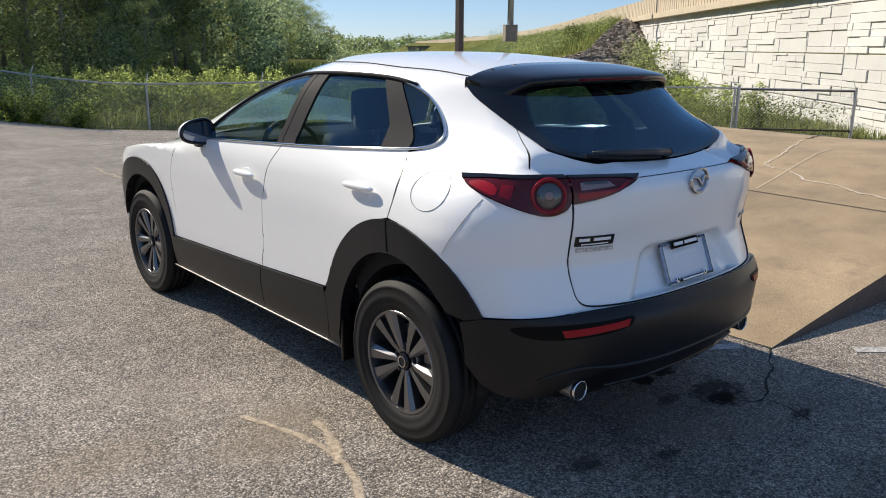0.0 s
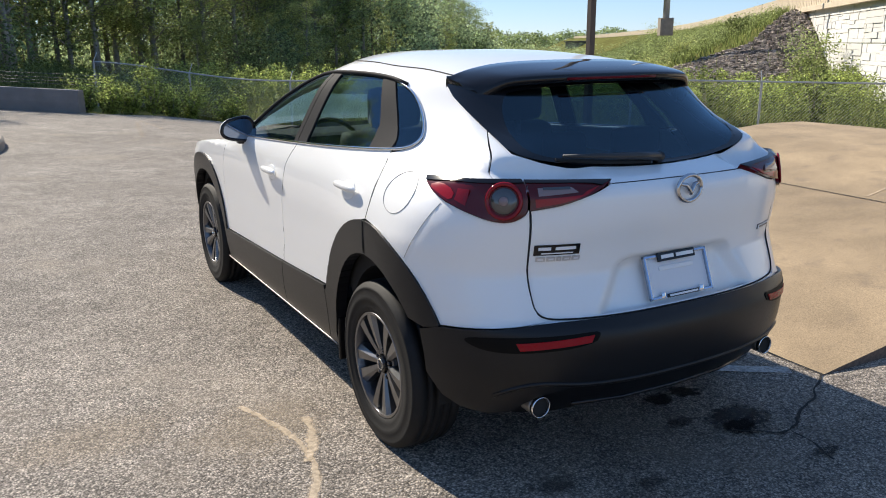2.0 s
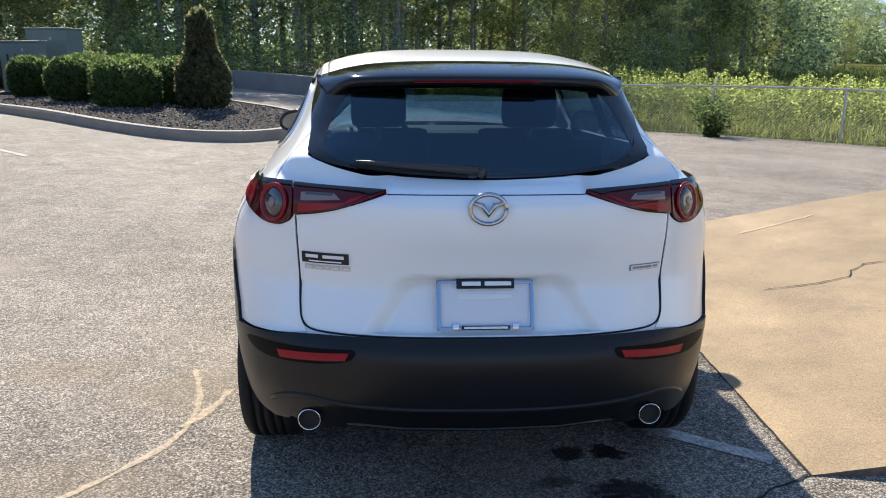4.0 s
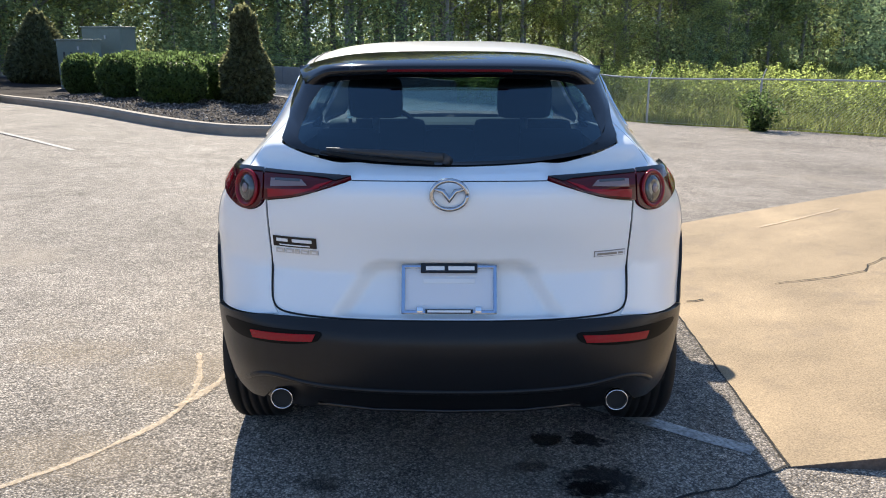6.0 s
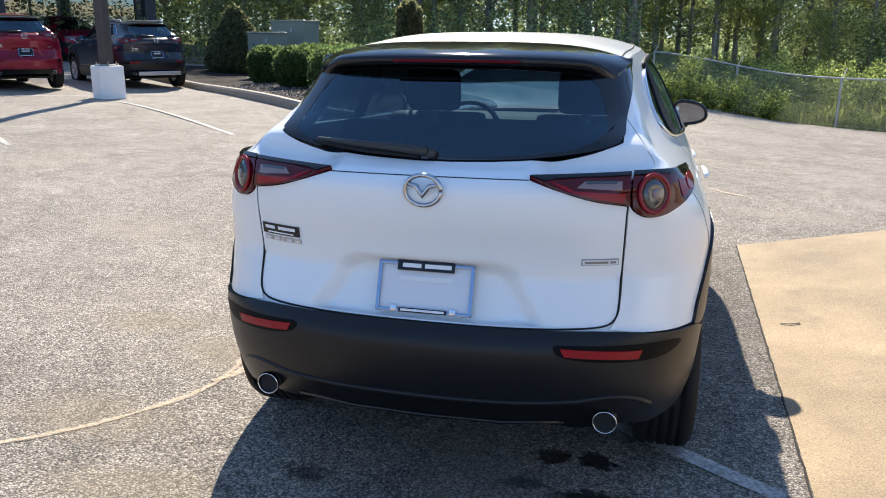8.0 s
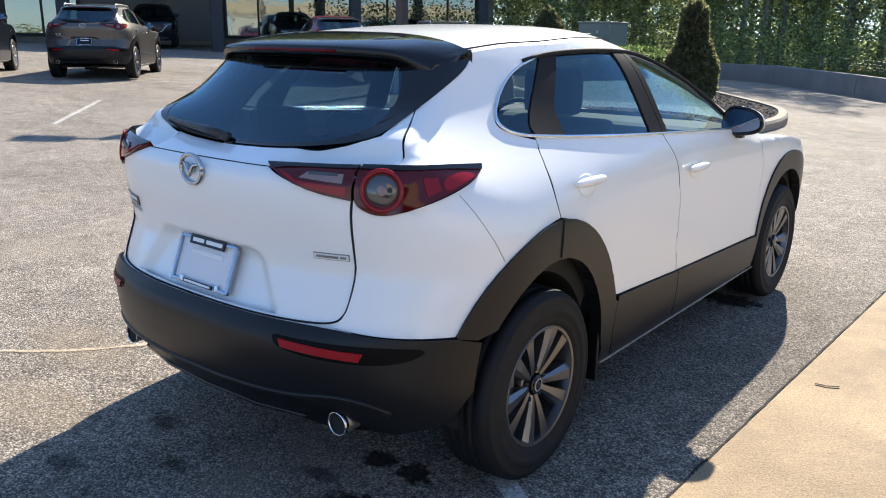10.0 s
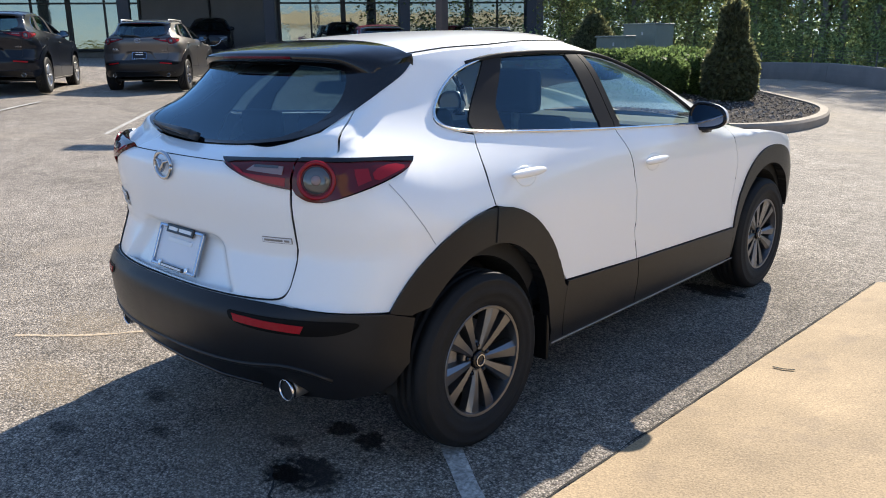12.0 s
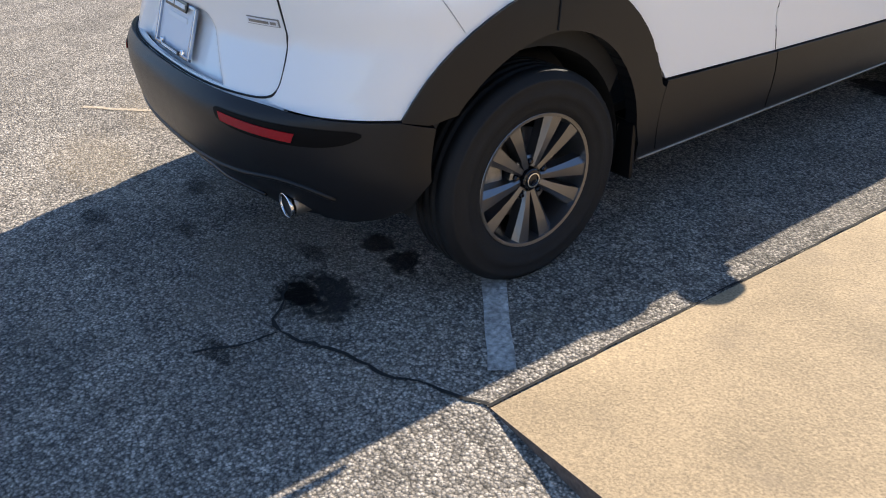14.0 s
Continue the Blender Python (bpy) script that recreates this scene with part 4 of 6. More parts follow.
        ring += [(yf + (-.055 - yf) * k, on_roof(yf + (-.055 - yf) * k, 0.0045 + .0095 * k), 0) for k in (.35, .7)]
        ring += [(-.055 + (ye + .055) * k, zb + (zt - zb) * (k * .6 + .4 * k * k), k) for k in (0.0, .3, .6, .85)]
        ring += [(ye + .010, zt - .001, 1), (ye, zt - .008, 1), (ye + .004, zt - .026 - .030 * fall, 1), (ye + .020, zt - .034 - .045 * fall, 1), (ye + .10, zt - .028 - .05 * fall, .8)]
        n = len(ring)
        verts += [(wide(k) * u, y, z) for y, z, k in ring]
    for i in range(len(us) - 1):
        for j in range(n):
            faces.append([i * n + j, i * n + (j + 1) % n, (i + 1) * n + (j + 1) % n, (i + 1) * n + j])
    faces.append(list(range(n))[::-1])
    faces.append([(len(us) - 1) * n + j for j in range(n)])
    mesh_object("spoiler", verts, faces, M["gloss"], car, smooth=True)
    bl = []
    for x in span(-.22, .22, 10):
        ye, zt = blade_edge(x / .54)
        bl.append(Vector((x, ye + .001, zt - .018)))
    part("brake_light", tube(bl, .0052, 6), M["lamp_dull"], car, smooth=True)
    def hood(u, y):
        k = (y - 2.35) / 1.0
        w = .80 - .10 * k * k
        return w * u, y + .12 * (1 - u * u), 1.05 - .13 * k - .06 * k * k - .07 * abs(u) ** 3
    sheet_grid("bonnet", hood, span(-1, 1, 16), span(2.2, 3.25, 12), W0, car)
    # unseen dark box, added to stop sun leaking through the front end
    part("engine_block", box(1.36, .95, .52, (0, 2.78, .60), .05), M["dark"], car)
    # emblem, plate with its frame, badges as plain bars
    cy = -.748
    ringp = [Vector((.056 * math.cos(a), cy + .003, 1.083 + .046 * math.sin(a))) for a in span(0, 2 * math.pi, 36)]
    part("emblem_ring", tube(ringp, .0075, 8), M["emblem"], car, smooth=True)
    wing = [Vector(p) for p in ((-.050, cy + .002, 1.103), (-.02, cy, 1.096), (0, cy - .004, 1.068), (.02, cy, 1.096), (.050, cy + .002, 1.103))]
    part("emblem_wing", tube(wing, .0085, 8, taper=[.6, 1, 1.2, 1, .6]), M["emblem"], car, smooth=True)
    tilt = Matrix.Rotation(radians(-21), 4, "X")
    pl = new("number_plate", None)
    pl.parent = car
    pl.matrix_local = Matrix.Translation((0, -.715, .765)) @ tilt
    part("plate", box(.296, .004, .146, (0, 0, 0), .002), M["plate"], pl)
    b = None
    for sx, sz, x, z in ((.31, .012, 0, .074), (.31, .012, 0, -.074), (.012, .16, -.149, 0), (.012, .16, .149, 0)):
        b = box(sx, .012, sz, (x, -.006, z), .003, bm=b)
    part("plate_frame", b, M["frame_chrome"], pl)
    part("plate_banner", box(.185, .006, .032, (0, -.013, .068), .002), M["gloss"], pl)
    for x0, w in ((-.045, .06), (.04, .085)):
        part("printed_bar", box(w, .002, .013, (x0, -.017, .068)), M["print_w"], pl)
    part("plate_banner", box(.155, .006, .014, (0, -.013, -.072), .002), M["gloss"], pl)
    part("printed_bar", box(.14, .002, .007, (0, -.017, -.072)), M["print_w"], pl)
    part("plate_stamp", box(.17, .004, .016, (0, -.003, .028), .002), M["print_w"], pl)
    for sx in (-1, 1):
        part("plate_screw", box(.022, .012, .022, (sx * .095, -.008, -.066), .006), M["chrome"], pl)
    def badge(x0, x1, z0, z1, mat, nm, off, depth=.003):
        return panel(nm, R((x0, z0, 1), (x1, z0, 1), (x1, z1, 1), (x0, z1, 1)), M[mat], car, off=off, depth=depth)
    badge(-.583, -.432, .892, .928, "gloss", "dealer_badge", .004)
    badge(-.570, -.53, .910, .921, "print_w", "printed_bar", .0055, .001)
    badge(-.515, -.447, .910, .921, "print_w", "printed_bar", .0055, .001)
    badge(-.560, -.455, .897, .901, "print_w", "printed_bar", .0055, .001)
    for x0, x1 in ((-.575, -.545), (-.540, -.512), (-.507, -.492), (-.487, -.46), (-.455, -.428)):
        badge(x0, x1, .870, .885, "bright_alloy", "model_badge", .004)
        badge(x0 + .006, x1 - .006, .8745, .8805, "plate", "badge_field", .0055, .001)
    badge(.475, .583, .862, .882, "steel", "model_badge", .003)
    badge(.477, .581, .864, .880, "plate", "badge_field", .0045, .001)
    for x0, x1 in ((.484, .552), (.558, .575)):
        badge(x0, x1, .8685, .8755, "steel", "badge_bar", .006, .001)
    # rear wiper
    wp = [(-.02, -.612, 1.180), (-.11, -.606, 1.188), (-.26, -.592, 1.196), (-.41, -.552, 1.202)]
    arm = new("rear_wiper", None)
    arm.parent = car
    part("wiper_arm", tube(wp, .0105, 8, taper=[1.5, 1.35, 1.0, .5]), M["matt"], arm, smooth=True)
    part("wiper_blade", tube([(-.05, -.597, 1.163), (-.23, -.583, 1.172), (-.43, -.534, 1.187)], .009, 6), M["dark"], arm)
    part("wiper_cap", tube([(-.002, -.590, 1.166), (-.022, -.618, 1.182)], .017, 12), M["matt"], arm, smooth=True)
    # cabin: seats, dash, wheel, headlining
    part("headlining", box(1.02, 1.4, .02, (0, .6, 1.425), .006), M["liner"], car)
    part("cabin_floor", box(1.5, 2.7, .03, (0, 1.0, .42)), M["seat"], car)
    part("dashboard", box(1.4, .45, .28, (0, 1.98, .92), .06), M["seat"], car)
    part("load_cover", box(1.05, .42, .02, (0, -.32, 1.06), .005), M["seat"], car)
    for x, y in ((-.37, .95), (.37, .95)):
        b = box(.50, .13, .62, (x, y, .86), .05, turn=Matrix.Rotation(radians(14), 4, "X"))
        b = box(.50, .52, .16, (x, y + .28, .55), .05, bm=b)
        part("front_seat", b, M["seat"], car, smooth=True)
        part("headrest", box(.27, .09, .20, (x, y - .13, 1.275), .045), M["seat"], car, smooth=True)
        part("headrest_posts", tube([(x, y - .12, 1.1), (x, y - .125, 1.25)], .02, 6), M["steel"], car)
    b = box(1.25, .14, .60, (0, .05, .80), .05, turn=Matrix.Rotation(radians(12), 4, "X"))
    b = box(1.25, .50, .16, (0, .35, .55), .05, bm=b)
    part("rear_bench", b, M["seat"], car, smooth=True)
    for x in (-.40, 0, .40):
        part("headrest", box(.25 if x else .2, .08, .13, (x, -.04, 1.15), .035), M["seat"], car, smooth=True)
    b = lathe([(-.015, .185), (0, .20), (.015, .185), (0, .17)], 28, "y", closed=True)
    b = box(.30, .02, .05, (0, 0, 0), .01, bm=b)
    b = box(.10, .03, .14, (0, 0, -.03), .01, bm=b)
    bmesh.ops.transform(b, matrix=Matrix.Translation((-.37, 1.62, .98)) @ Matrix.Rotation(radians(-24), 4, "X"), verts=b.verts)
    part("steering_wheel", b, M["seat"], car, smooth=True)
    return car


# ---- the ground ----
def grid_sheet(name, xs, ys, fn, mat):
    n = len(xs)
    v = [(x, y, fn(x, y)) for y in ys for x in xs]
    f = [[j * n + i, j * n + i + 1, (j + 1) * n + i + 1, (j + 1) * n + i] for j in range(len(ys) - 1) for i in range(n - 1)]
    return mesh_object(name, v, f, mat, smooth=True)


far = [-2500, -1200, -600, -300, -180, -120, -90, -70]
xs = far + span(-60, 60, 60) + [-v for v in reversed(far)]
tagged(grid_sheet("ground", xs, xs, lambda x, y: land(x, y) - .10, M["soil"]), "uneven meadow earth reaching to the horizon", "ground", kind="structure")
FENCE_D = Vector((.73, -.68, 0)).normalized()
FENCE_A = Vector((5.45, 19.05, 0))
lot = [(-75, -40), (24, -40), (24, 1.2), (19.2, 5.7), (5.3, 19.1), (3.6, 19.7), (2.0, 19.5), nearer(.7, 23.1), nearer(-9, 31), (-40, 56), (-75, 70)]
tagged(on_land("parking_lot", lot, 2.0, 0, M["asphalt"]), "weathered grey asphalt parking lot with fine stones", "pavement", kind="structure")


RAMP = [(-9, -.4), (0, 0), (1.0, .14), (2.0, .27), (3.0, .385), (4.1, .54), (5.0, .56), (6, .52), (7.5, .36), (9.7, .1), (14, -.2)]


def ramp_height(x, y):
    k = x - 1.29 - .04 * (y + .5)
    i = next(j for j in range(len(RAMP) - 1) if k <= RAMP[j + 1][0])
    (p, h), (q, g) = RAMP[i], RAMP[i + 1]
    return h + (g - h) * (k - p) / (q - p) + .004


ramp_out = [(1.285, -.50), (1.40, 3.22), (5.6, 3.93), (11, 4.9), (11, -1.0), (4.0, -.62)]
v, f, rim = cut_cells(ramp_out, .25)
vs = [(x, y, ramp_height(x, y)) for x, y in v]
slab = tagged(mesh_object("concrete_ramp", vs, f, M["concrete"], smooth=True), "tan concrete ramp slab rising from the asphalt", "ramp", kind="structure")
# upright sides of the slab, a darker brown than its top
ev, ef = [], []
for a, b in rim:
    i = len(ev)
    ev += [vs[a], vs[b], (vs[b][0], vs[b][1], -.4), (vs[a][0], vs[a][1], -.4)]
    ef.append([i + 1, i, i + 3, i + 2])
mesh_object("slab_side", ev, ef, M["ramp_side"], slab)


def with_fade(ob, fade):
    uv = ob.data.uv_layers.new(name="fade")
    for lp in ob.data.loops:
        uv.data[lp.index].uv = (0, fade[lp.vertex_index])
    return ob


def ribbon(name, pts, width, lift, mat, height=None, jag=0.0, seed=1, ragged=.6, step=.08):
    """A flat strip along a line on the ground, with uneven edges."""
    rng = random.Random(seed)
    h = height or (lambda x, y: land(x, y))
    fine = []
    for (a, b), (c, d) in zip(pts, pts[1:]):
        n = max(int(math.hypot(c - a, d - b) / step), 1)
        fine += [(a + (c - a) * i / n, b + (d - b) * i / n) for i in range(n)]
    fine.append(pts[-1])
    v, f = [], []
    for i, (x, y) in enumerate(fine):
        p, q = fine[max(i - 1, 0)], fine[min(i + 1, len(fine) - 1)]
        dx, dy = q[0] - p[0], q[1] - p[1]
        L = math.hypot(dx, dy) or 1
        nx, ny = -dy / L, dx / L
        x, y = x + nx * rng.uniform(-jag, jag), y + ny * rng.uniform(-jag, jag)
        for sg in (-1, 0, 1):
            w = width / 2 * (1 + rng.uniform(-ragged, ragged) * (jag > 0))
            X, Y = x + nx * sg * w, y + ny * sg * w
            v.append((X, Y, h(X, Y) + lift))
    for i in range(len(fine) - 1):
        for k in (0, 1):
            f.append([3 * i + k, 3 * i + 3 + k, 3 * i + 4 + k, 3 * i + 1 + k])
    return with_fade(mesh_object(name, v, f, mat), [0 if i % 3 == 1 else 1 for i in range(len(v))])


def blot(name, x, y, r, squash, seed, mat, lift=.004, rough=.35):
    rng = random.Random(seed)
    ks = [(rng.uniform(.3, 1) * rough / (k ** .7), rng.uniform(0, 6.3), k) for k in range(2, 9)]
    vv, fade, n = [(x, y, land(x, y) + lift)], [0], 48
    for ring in (.35, .7, 1.0):
        for i in range(n):
            a = 2 * math.pi * i / n
            q = r * ring * (1 + ring ** 2 * sum(m * math.sin(k * a + p) for m, p, k in ks) * .5)
            px, py = x + q * math.cos(a), y + q * squash * math.sin(a)
            vv.append((px, py, land(px, py) + lift))
            fade.append(ring)
    ff = [[0, 1 + i, 1 + (i + 1) % n] for i in range(n)]
    for k in range(2):
        ff += [[1 + k * n + i, 1 + (k + 1) * n + i, 1 + (k + 1) * n + (i + 1) % n, 1 + k * n + (i + 1) % n] for i in range(n)]
    return with_fade(mesh_object(name, vv, ff, mat), fade)


def mark(ob, label, category="road marking"):
    return tagged(ob, label, category, kind="structure")


mark(ribbon("painted_line", [(.60, .04), (1.185, -.385)], .078, .004, M["paint"], jag=.003, ragged=.07), "worn white painted parking line on asphalt")
mark(ribbon("painted_line", [(1.60, -.80), (2.6, -1.60)], .08, .004, M["paint"], jag=.003, seed=2, ragged=.07), "worn white painted parking line on asphalt")
for a, b in (((-9.3, 10.75), (-5.13, 7.55)), ((-10.5, 8.05), (-7.12, 5.42)), ((-13.37, 3.84), (-11.7, 2.1)), ((-11.1, 4.9), (-9.1, 3.1)), ((-12.6, 9.4), (-10.0, 12.9)), ((-14.6, 6.6), (-12.9, 9.0)), ((-16.6, 3.6), (-14.9, 6.0)), ((-9.6, 13.3), (-7.6, 16.2)), ((-15, 2.0), (-12.9, .5))):
    mark(ribbon("painted_line", [a, b], .075, .008, M["paint"], jag=.004, ragged=.07), "worn white painted parking line on asphalt")
crack = [(1.275, -.49), (1.19, -.55), (1.09, -.59), (.97, -.66), (.83, -.70), (.73, -.76), (.65, -.79), (.57, -.78), (.54, -.74), (.47, -.70), (.42, -.66)]
mark(ribbon("asphalt_crack", crack, .011, .005, M["crack"], jag=.009, step=.028, ragged=.8), "dark jagged crack in the asphalt", "crack")
mark(ribbon("asphalt_crack", [(.65, -.80), (.64, -.88), (.615, -.96), (.585, -1.04)], .009, .005, M["crack"], jag=.009, seed=4, step=.03, ragged=.8), "dark jagged crack in the asphalt", "crack")
edge = [(1.278 + .031 * (y + .5), y) for y in span(-.5, 3.2, 26)]
mark(ribbon("ramp_joint", edge, .008, .006, M["crack"], jag=.0025, seed=5, step=.07, ragged=.7), "dirt-filled joint along the concrete slab", "joint")
for x, y, r, sq, sd in ((.55, -.61, .19, .75, 1), (.39, -.30, .085, .8, 2), (.545, -.295, .085, .8, 3), (.30, -.51, .10, .45, 8), (-.46, -.64, .11, .6, 5), (-.46, -1.05, .12, .55, 6), (-.15, -.8, .08, .5, 9), (.62, -.98, .10, .4, 14), (.70, 2.38, .26, .5, 13), (.50, -.66, .12, .6, 15)):
    mark(blot("oil_stain", x, y, r, sq, sd, M["oil" if sd < 4 or sd > 12 and sd != 14 else "oil_faint"]), "dark oil stain on asphalt", "stain")
# darker asphalt round the car; the blots also paint in some of its shade
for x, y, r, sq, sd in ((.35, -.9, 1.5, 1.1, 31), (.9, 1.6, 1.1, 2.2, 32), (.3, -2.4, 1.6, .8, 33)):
    mark(blot("worn_patch", x, y, r, sq, sd, M["shade_patch"], .002, .12), "darker area of the asphalt with shade painted in", "stain")
arc = [(-1.28, .60), (-1.20, .38), (-1.155, .15), (-1.17, -.06), (-1.26, -.28), (-1.48, -.57), (-1.75, -.78)]
mark(ribbon("pale_scuff", soften(arc, 2, False), .042, .005, M["chalk"], jag=.006, seed=7), "pale curved scuff line on asphalt", "stain")
mark(ribbon("pale_scuff", soften([(-1.06, .35), (-1.10, .18), (-1.18, -.02)], 2, False), .05, .006, M["chalk"], jag=.006, seed=17), "pale curved scuff line on asphalt", "stain")
for x, y, r, sq, sd in ((-1.5, -.45, .55, .5, 3), (-1.25, .35, .4, .9, 4), (-1.9, .6, .5, .5, 5), (-1.0, -.9, .5, .5, 7)):
    mark(blot("dusty_patch", x, y, r, sq, sd, M["tan"], .003), "tan dusty patch on the asphalt", "stain")
for pts, sd in (([(-.2, 11.7), (.3, 12.1), (.75, 15.5), (1.0, 16.9), (1.0, 14.0)], 61), ([(.63, 8.6), (.67, 7.0), (1.13, 6.1), (1.5, 5.45), (1.75, 5.3)], 62), ([(.27, 8.2), (.85, 7.6), (1.35, 7.55), (1.7, 7.65), (2.6, 7.4)], 63), ([(-2.5, 12.5), (-.2, 11.7)], 64)):
    mark(ribbon("pale_crack", soften(pts, 1, False), .05, .004, M["chalk"], jag=.05, seed=sd, step=.12), "pale dusty crack line in the asphalt", "crack")
onramp = lambda x, y: ramp_height(x, y)
for pts, w, sd, mt in (([(6.37, 1.79), (5.35, 1.51), (4.84, 1.45), (4.75, 1.31), (4.77, 1.16), (4.48, .85), (4.46, .59), (4.34, .35), (4.25, .09), (4.1, -.35)], .034, 1, "filler"), ([(6.57, 1.85), (8.5, 2.3)], .02, 2, "crack"), ([(1.44, 1.41), (1.54, 1.41)], .013, 3, "crack"), ([(2.01, 1.53), (2.23, 1.51), (2.42, 1.52), (2.57, 1.55), (2.64, 1.66), (2.78, 1.75), (3.08, 1.76), (3.29, 1.77), (3.48, 1.78), (3.66, 1.82), (4.0, 1.9)], .008, 4, "crack"), ([(4.7, 3.56), (4.68, 3.4), (4.7, 3.2)], .03, 5, "chalk"), ([(2.4, 2.85), (2.67, 2.94), (3.14, 3.11)], .03, 6, "chalk")):
    mark(ribbon("slab_crack", pts, w, .006, M[mt], height=onramp, jag=.018 if sd < 3 else .008, seed=sd, step=.05), "irregular filled crack in the concrete slab", "crack")
mark(ribbon("slab_joint", [(3.87, -.60), (3.92, .5), (3.98, 1.6), (4.09, 3.4)], .012, .006, M["crack"], height=onramp), "straight joint in the concrete slab", "joint")
mark(ribbon("slab_joint", [(4.02, 1.09), (4.77, 1.16), (5.93, 1.25)], .025, .006, M["chalk"], height=onramp), "straight joint in the concrete slab", "joint")


# ---- plants ----
def leaf_cloud(centres, spread, count, size, rng, flat=1.0):
    """Loose folded leaves round some centres."""
    v, f = [], []
    for _ in range(count):
        c, k = centres[rng.randrange(len(centres))]
        d = Vector((rng.gauss(0, 1), rng.gauss(0, 1), rng.gauss(0, 1) * flat))
        p = Vector(c) + d.normalized() * (k * spread * rng.random() ** .45)
        a = Vector((rng.gauss(0, 1), rng.gauss(0, 1), rng.gauss(0, .6))).normalized()
        b = a.orthogonal().normalized()
        b = (Matrix.Rotation(rng.uniform(0, 6.3), 3, a) @ b)
        s = size * rng.uniform(.55, 1.25)
        n = a.cross(b) * s * .18
        i = len(v)
        v += [p - a * s * .5, p + b * s * .3 + n, p + a * s * .5, p - b * s * .3 + n]
        f += [[i, i + 1, i + 2], [i, i + 2, i + 3]]
    return v, f


def tree_variant(seed, height, width, mat, count, leaf, low=.3):
    """Trunk with limbs and a crown of leaf clumps."""
    rng = random.Random(seed)
    top = height * .93
    lean = (rng.uniform(-.4, .4), rng.uniform(-.4, .4))
    spine = [Vector((lean[0] * k * k, lean[1] * k * k, top * k)) for k in span(0, 1, 7)]
    bm = tube(spine, .12 * height / 14, 8, taper=[1.25, 1, .88, .75, .6, .45, .3, .1])
    centres = []
    for i in range(38):
        k = low + (1 - low) * (i + rng.random()) / 38
        base = Vector((lean[0] * k * k, lean[1] * k * k, top * k))
        ang = rng.uniform(0, 6.3)
        reach = width * (.25 + .75 * math.sin(math.pi * min(max((k - low * .6) / (1.08 - low * .6), 0), 1)) ** .8) * rng.uniform(.55, 1.0)
        tip = base + Vector((math.cos(ang) * reach, math.sin(ang) * reach, reach * rng.uniform(.15, .6)))
        bm = tube([base, (base + tip) / 2 + Vector((0, 0, .15 * reach)), tip], .05 * height / 14, 5, bm=bm, taper=[1, .6, .2])
        for q in (.55, 1.0):
            centres.append((base.lerp(tip, q), rng.uniform(.6, 1.2)))
    trunk = part("trunk", bm, M["bark"], None, smooth=True)
    v, f = leaf_cloud(centres, width * .23, count, leaf, rng, .75)
    crown = mesh_object("crown", v, f, mat)
    ob = new("tree", None)
    trunk.parent = crown.parent = ob
    return ob


VAR = [tree_variant(1, 20, 5.8, M["leaf_a"], 7000, .23, .10), tree_variant(2, 22, 6.0, M["leaf_b"], 7000, .23, .12), tree_variant(3, 18, 5.4, M["leaf_c"], 6500, .23, .05), tree_variant(4, 21, 4.8, M["leaf_b"], 5200, .22, .24), tree_variant(5, 9, 2.6, M["leaf_b"], 5500, .19, .08)]
TREE_TAG = ["tall deciduous tree with green crown at the wood's edge", "tall slender tree with bright yellow-green leaves", "dark green leafy tree at the wood's edge", "tall thin-crowned tree with a bare lower trunk", "low spreading young tree with bright leaves"]
rng = random.Random(11)
spots = []
# the wood's edge, by bearing and distance from the car's rear
EDGE = [(-64, 66), (-52, 60), (-42, 55), (-30, 50), (-18, 46), (-8, 46), (0, 54), (7, 64), (14, 76), (20, 88), (24, 108), (27, 145), (29.5, 200), (31.5, 280)]
for (a0, d0), (a1, d1) in zip(EDGE, EDGE[1:]):
    n = 9 if d0 < 60 else 8 if d0 < 100 else 5
    for i in range(n):
        k = (i + rng.uniform(.1, .9)) / n
        for row in range((2 if rng.random() < .6 else 1) if d0 < 100 else 1):
            a, d = radians(a0 + (a1 - a0) * k + rng.uniform(-1.2, 1.2) * (d0 < 100)), (d0 + (d1 - d0) * k) + row * 6 + rng.uniform(0, 5)
            spots.append((math.sin(a) * d - 1.5, math.cos(a) * d - 2.5, row))
for i, (x, y, row) in enumerate(spots):
    kind = 2 if math.hypot(x, y) > 130 else rng.choice((0, 0, 1, 1, 2, 3, 3)) if row == 0 else rng.choice((0, 1, 2, 2))
    m = pose(x, y, land(x, y) - .12, 0, 0, rng.uniform(0, 360))
    t = copy_thing(VAR[kind], m)
    t.scale = [rng.uniform(.85, 1.15)] * 3
    tagged(t, TREE_TAG[kind], "tree", "trees of the wood")
for a, d in ((-41, 54), (-36, 52), (-31, 50), (-25, 47), (-21, 47), (-15, 46), (-10, 47), (-3, 47), (3, 48), (9, 50), (13, 53), (17, 60), (-28, 49), (-17.5, 47.5), (-7, 48), (0, 50), (20, 68), (23, 86), (25.5, 112), (28, 160), (29.5, 185), (31, 240), (32, 260)):
    a, d = radians(a + rng.uniform(-1, 1)), d + rng.uniform(-1, 2) + (15 if -9 < a < 18 else 0)
    x, y = math.sin(a) * d - 1.5, math.cos(a) * d - 2.5
    t = copy_thing(VAR[4], pose(x, y, land(x, y) - .2, 0, 0, rng.uniform(0, 360)))
    t.scale = [rng.uniform(.45, .8)] * 3 if d < 100 else [1.1] * 3
    tagged(t, TREE_TAG[4], "tree", "young trees before the wood")
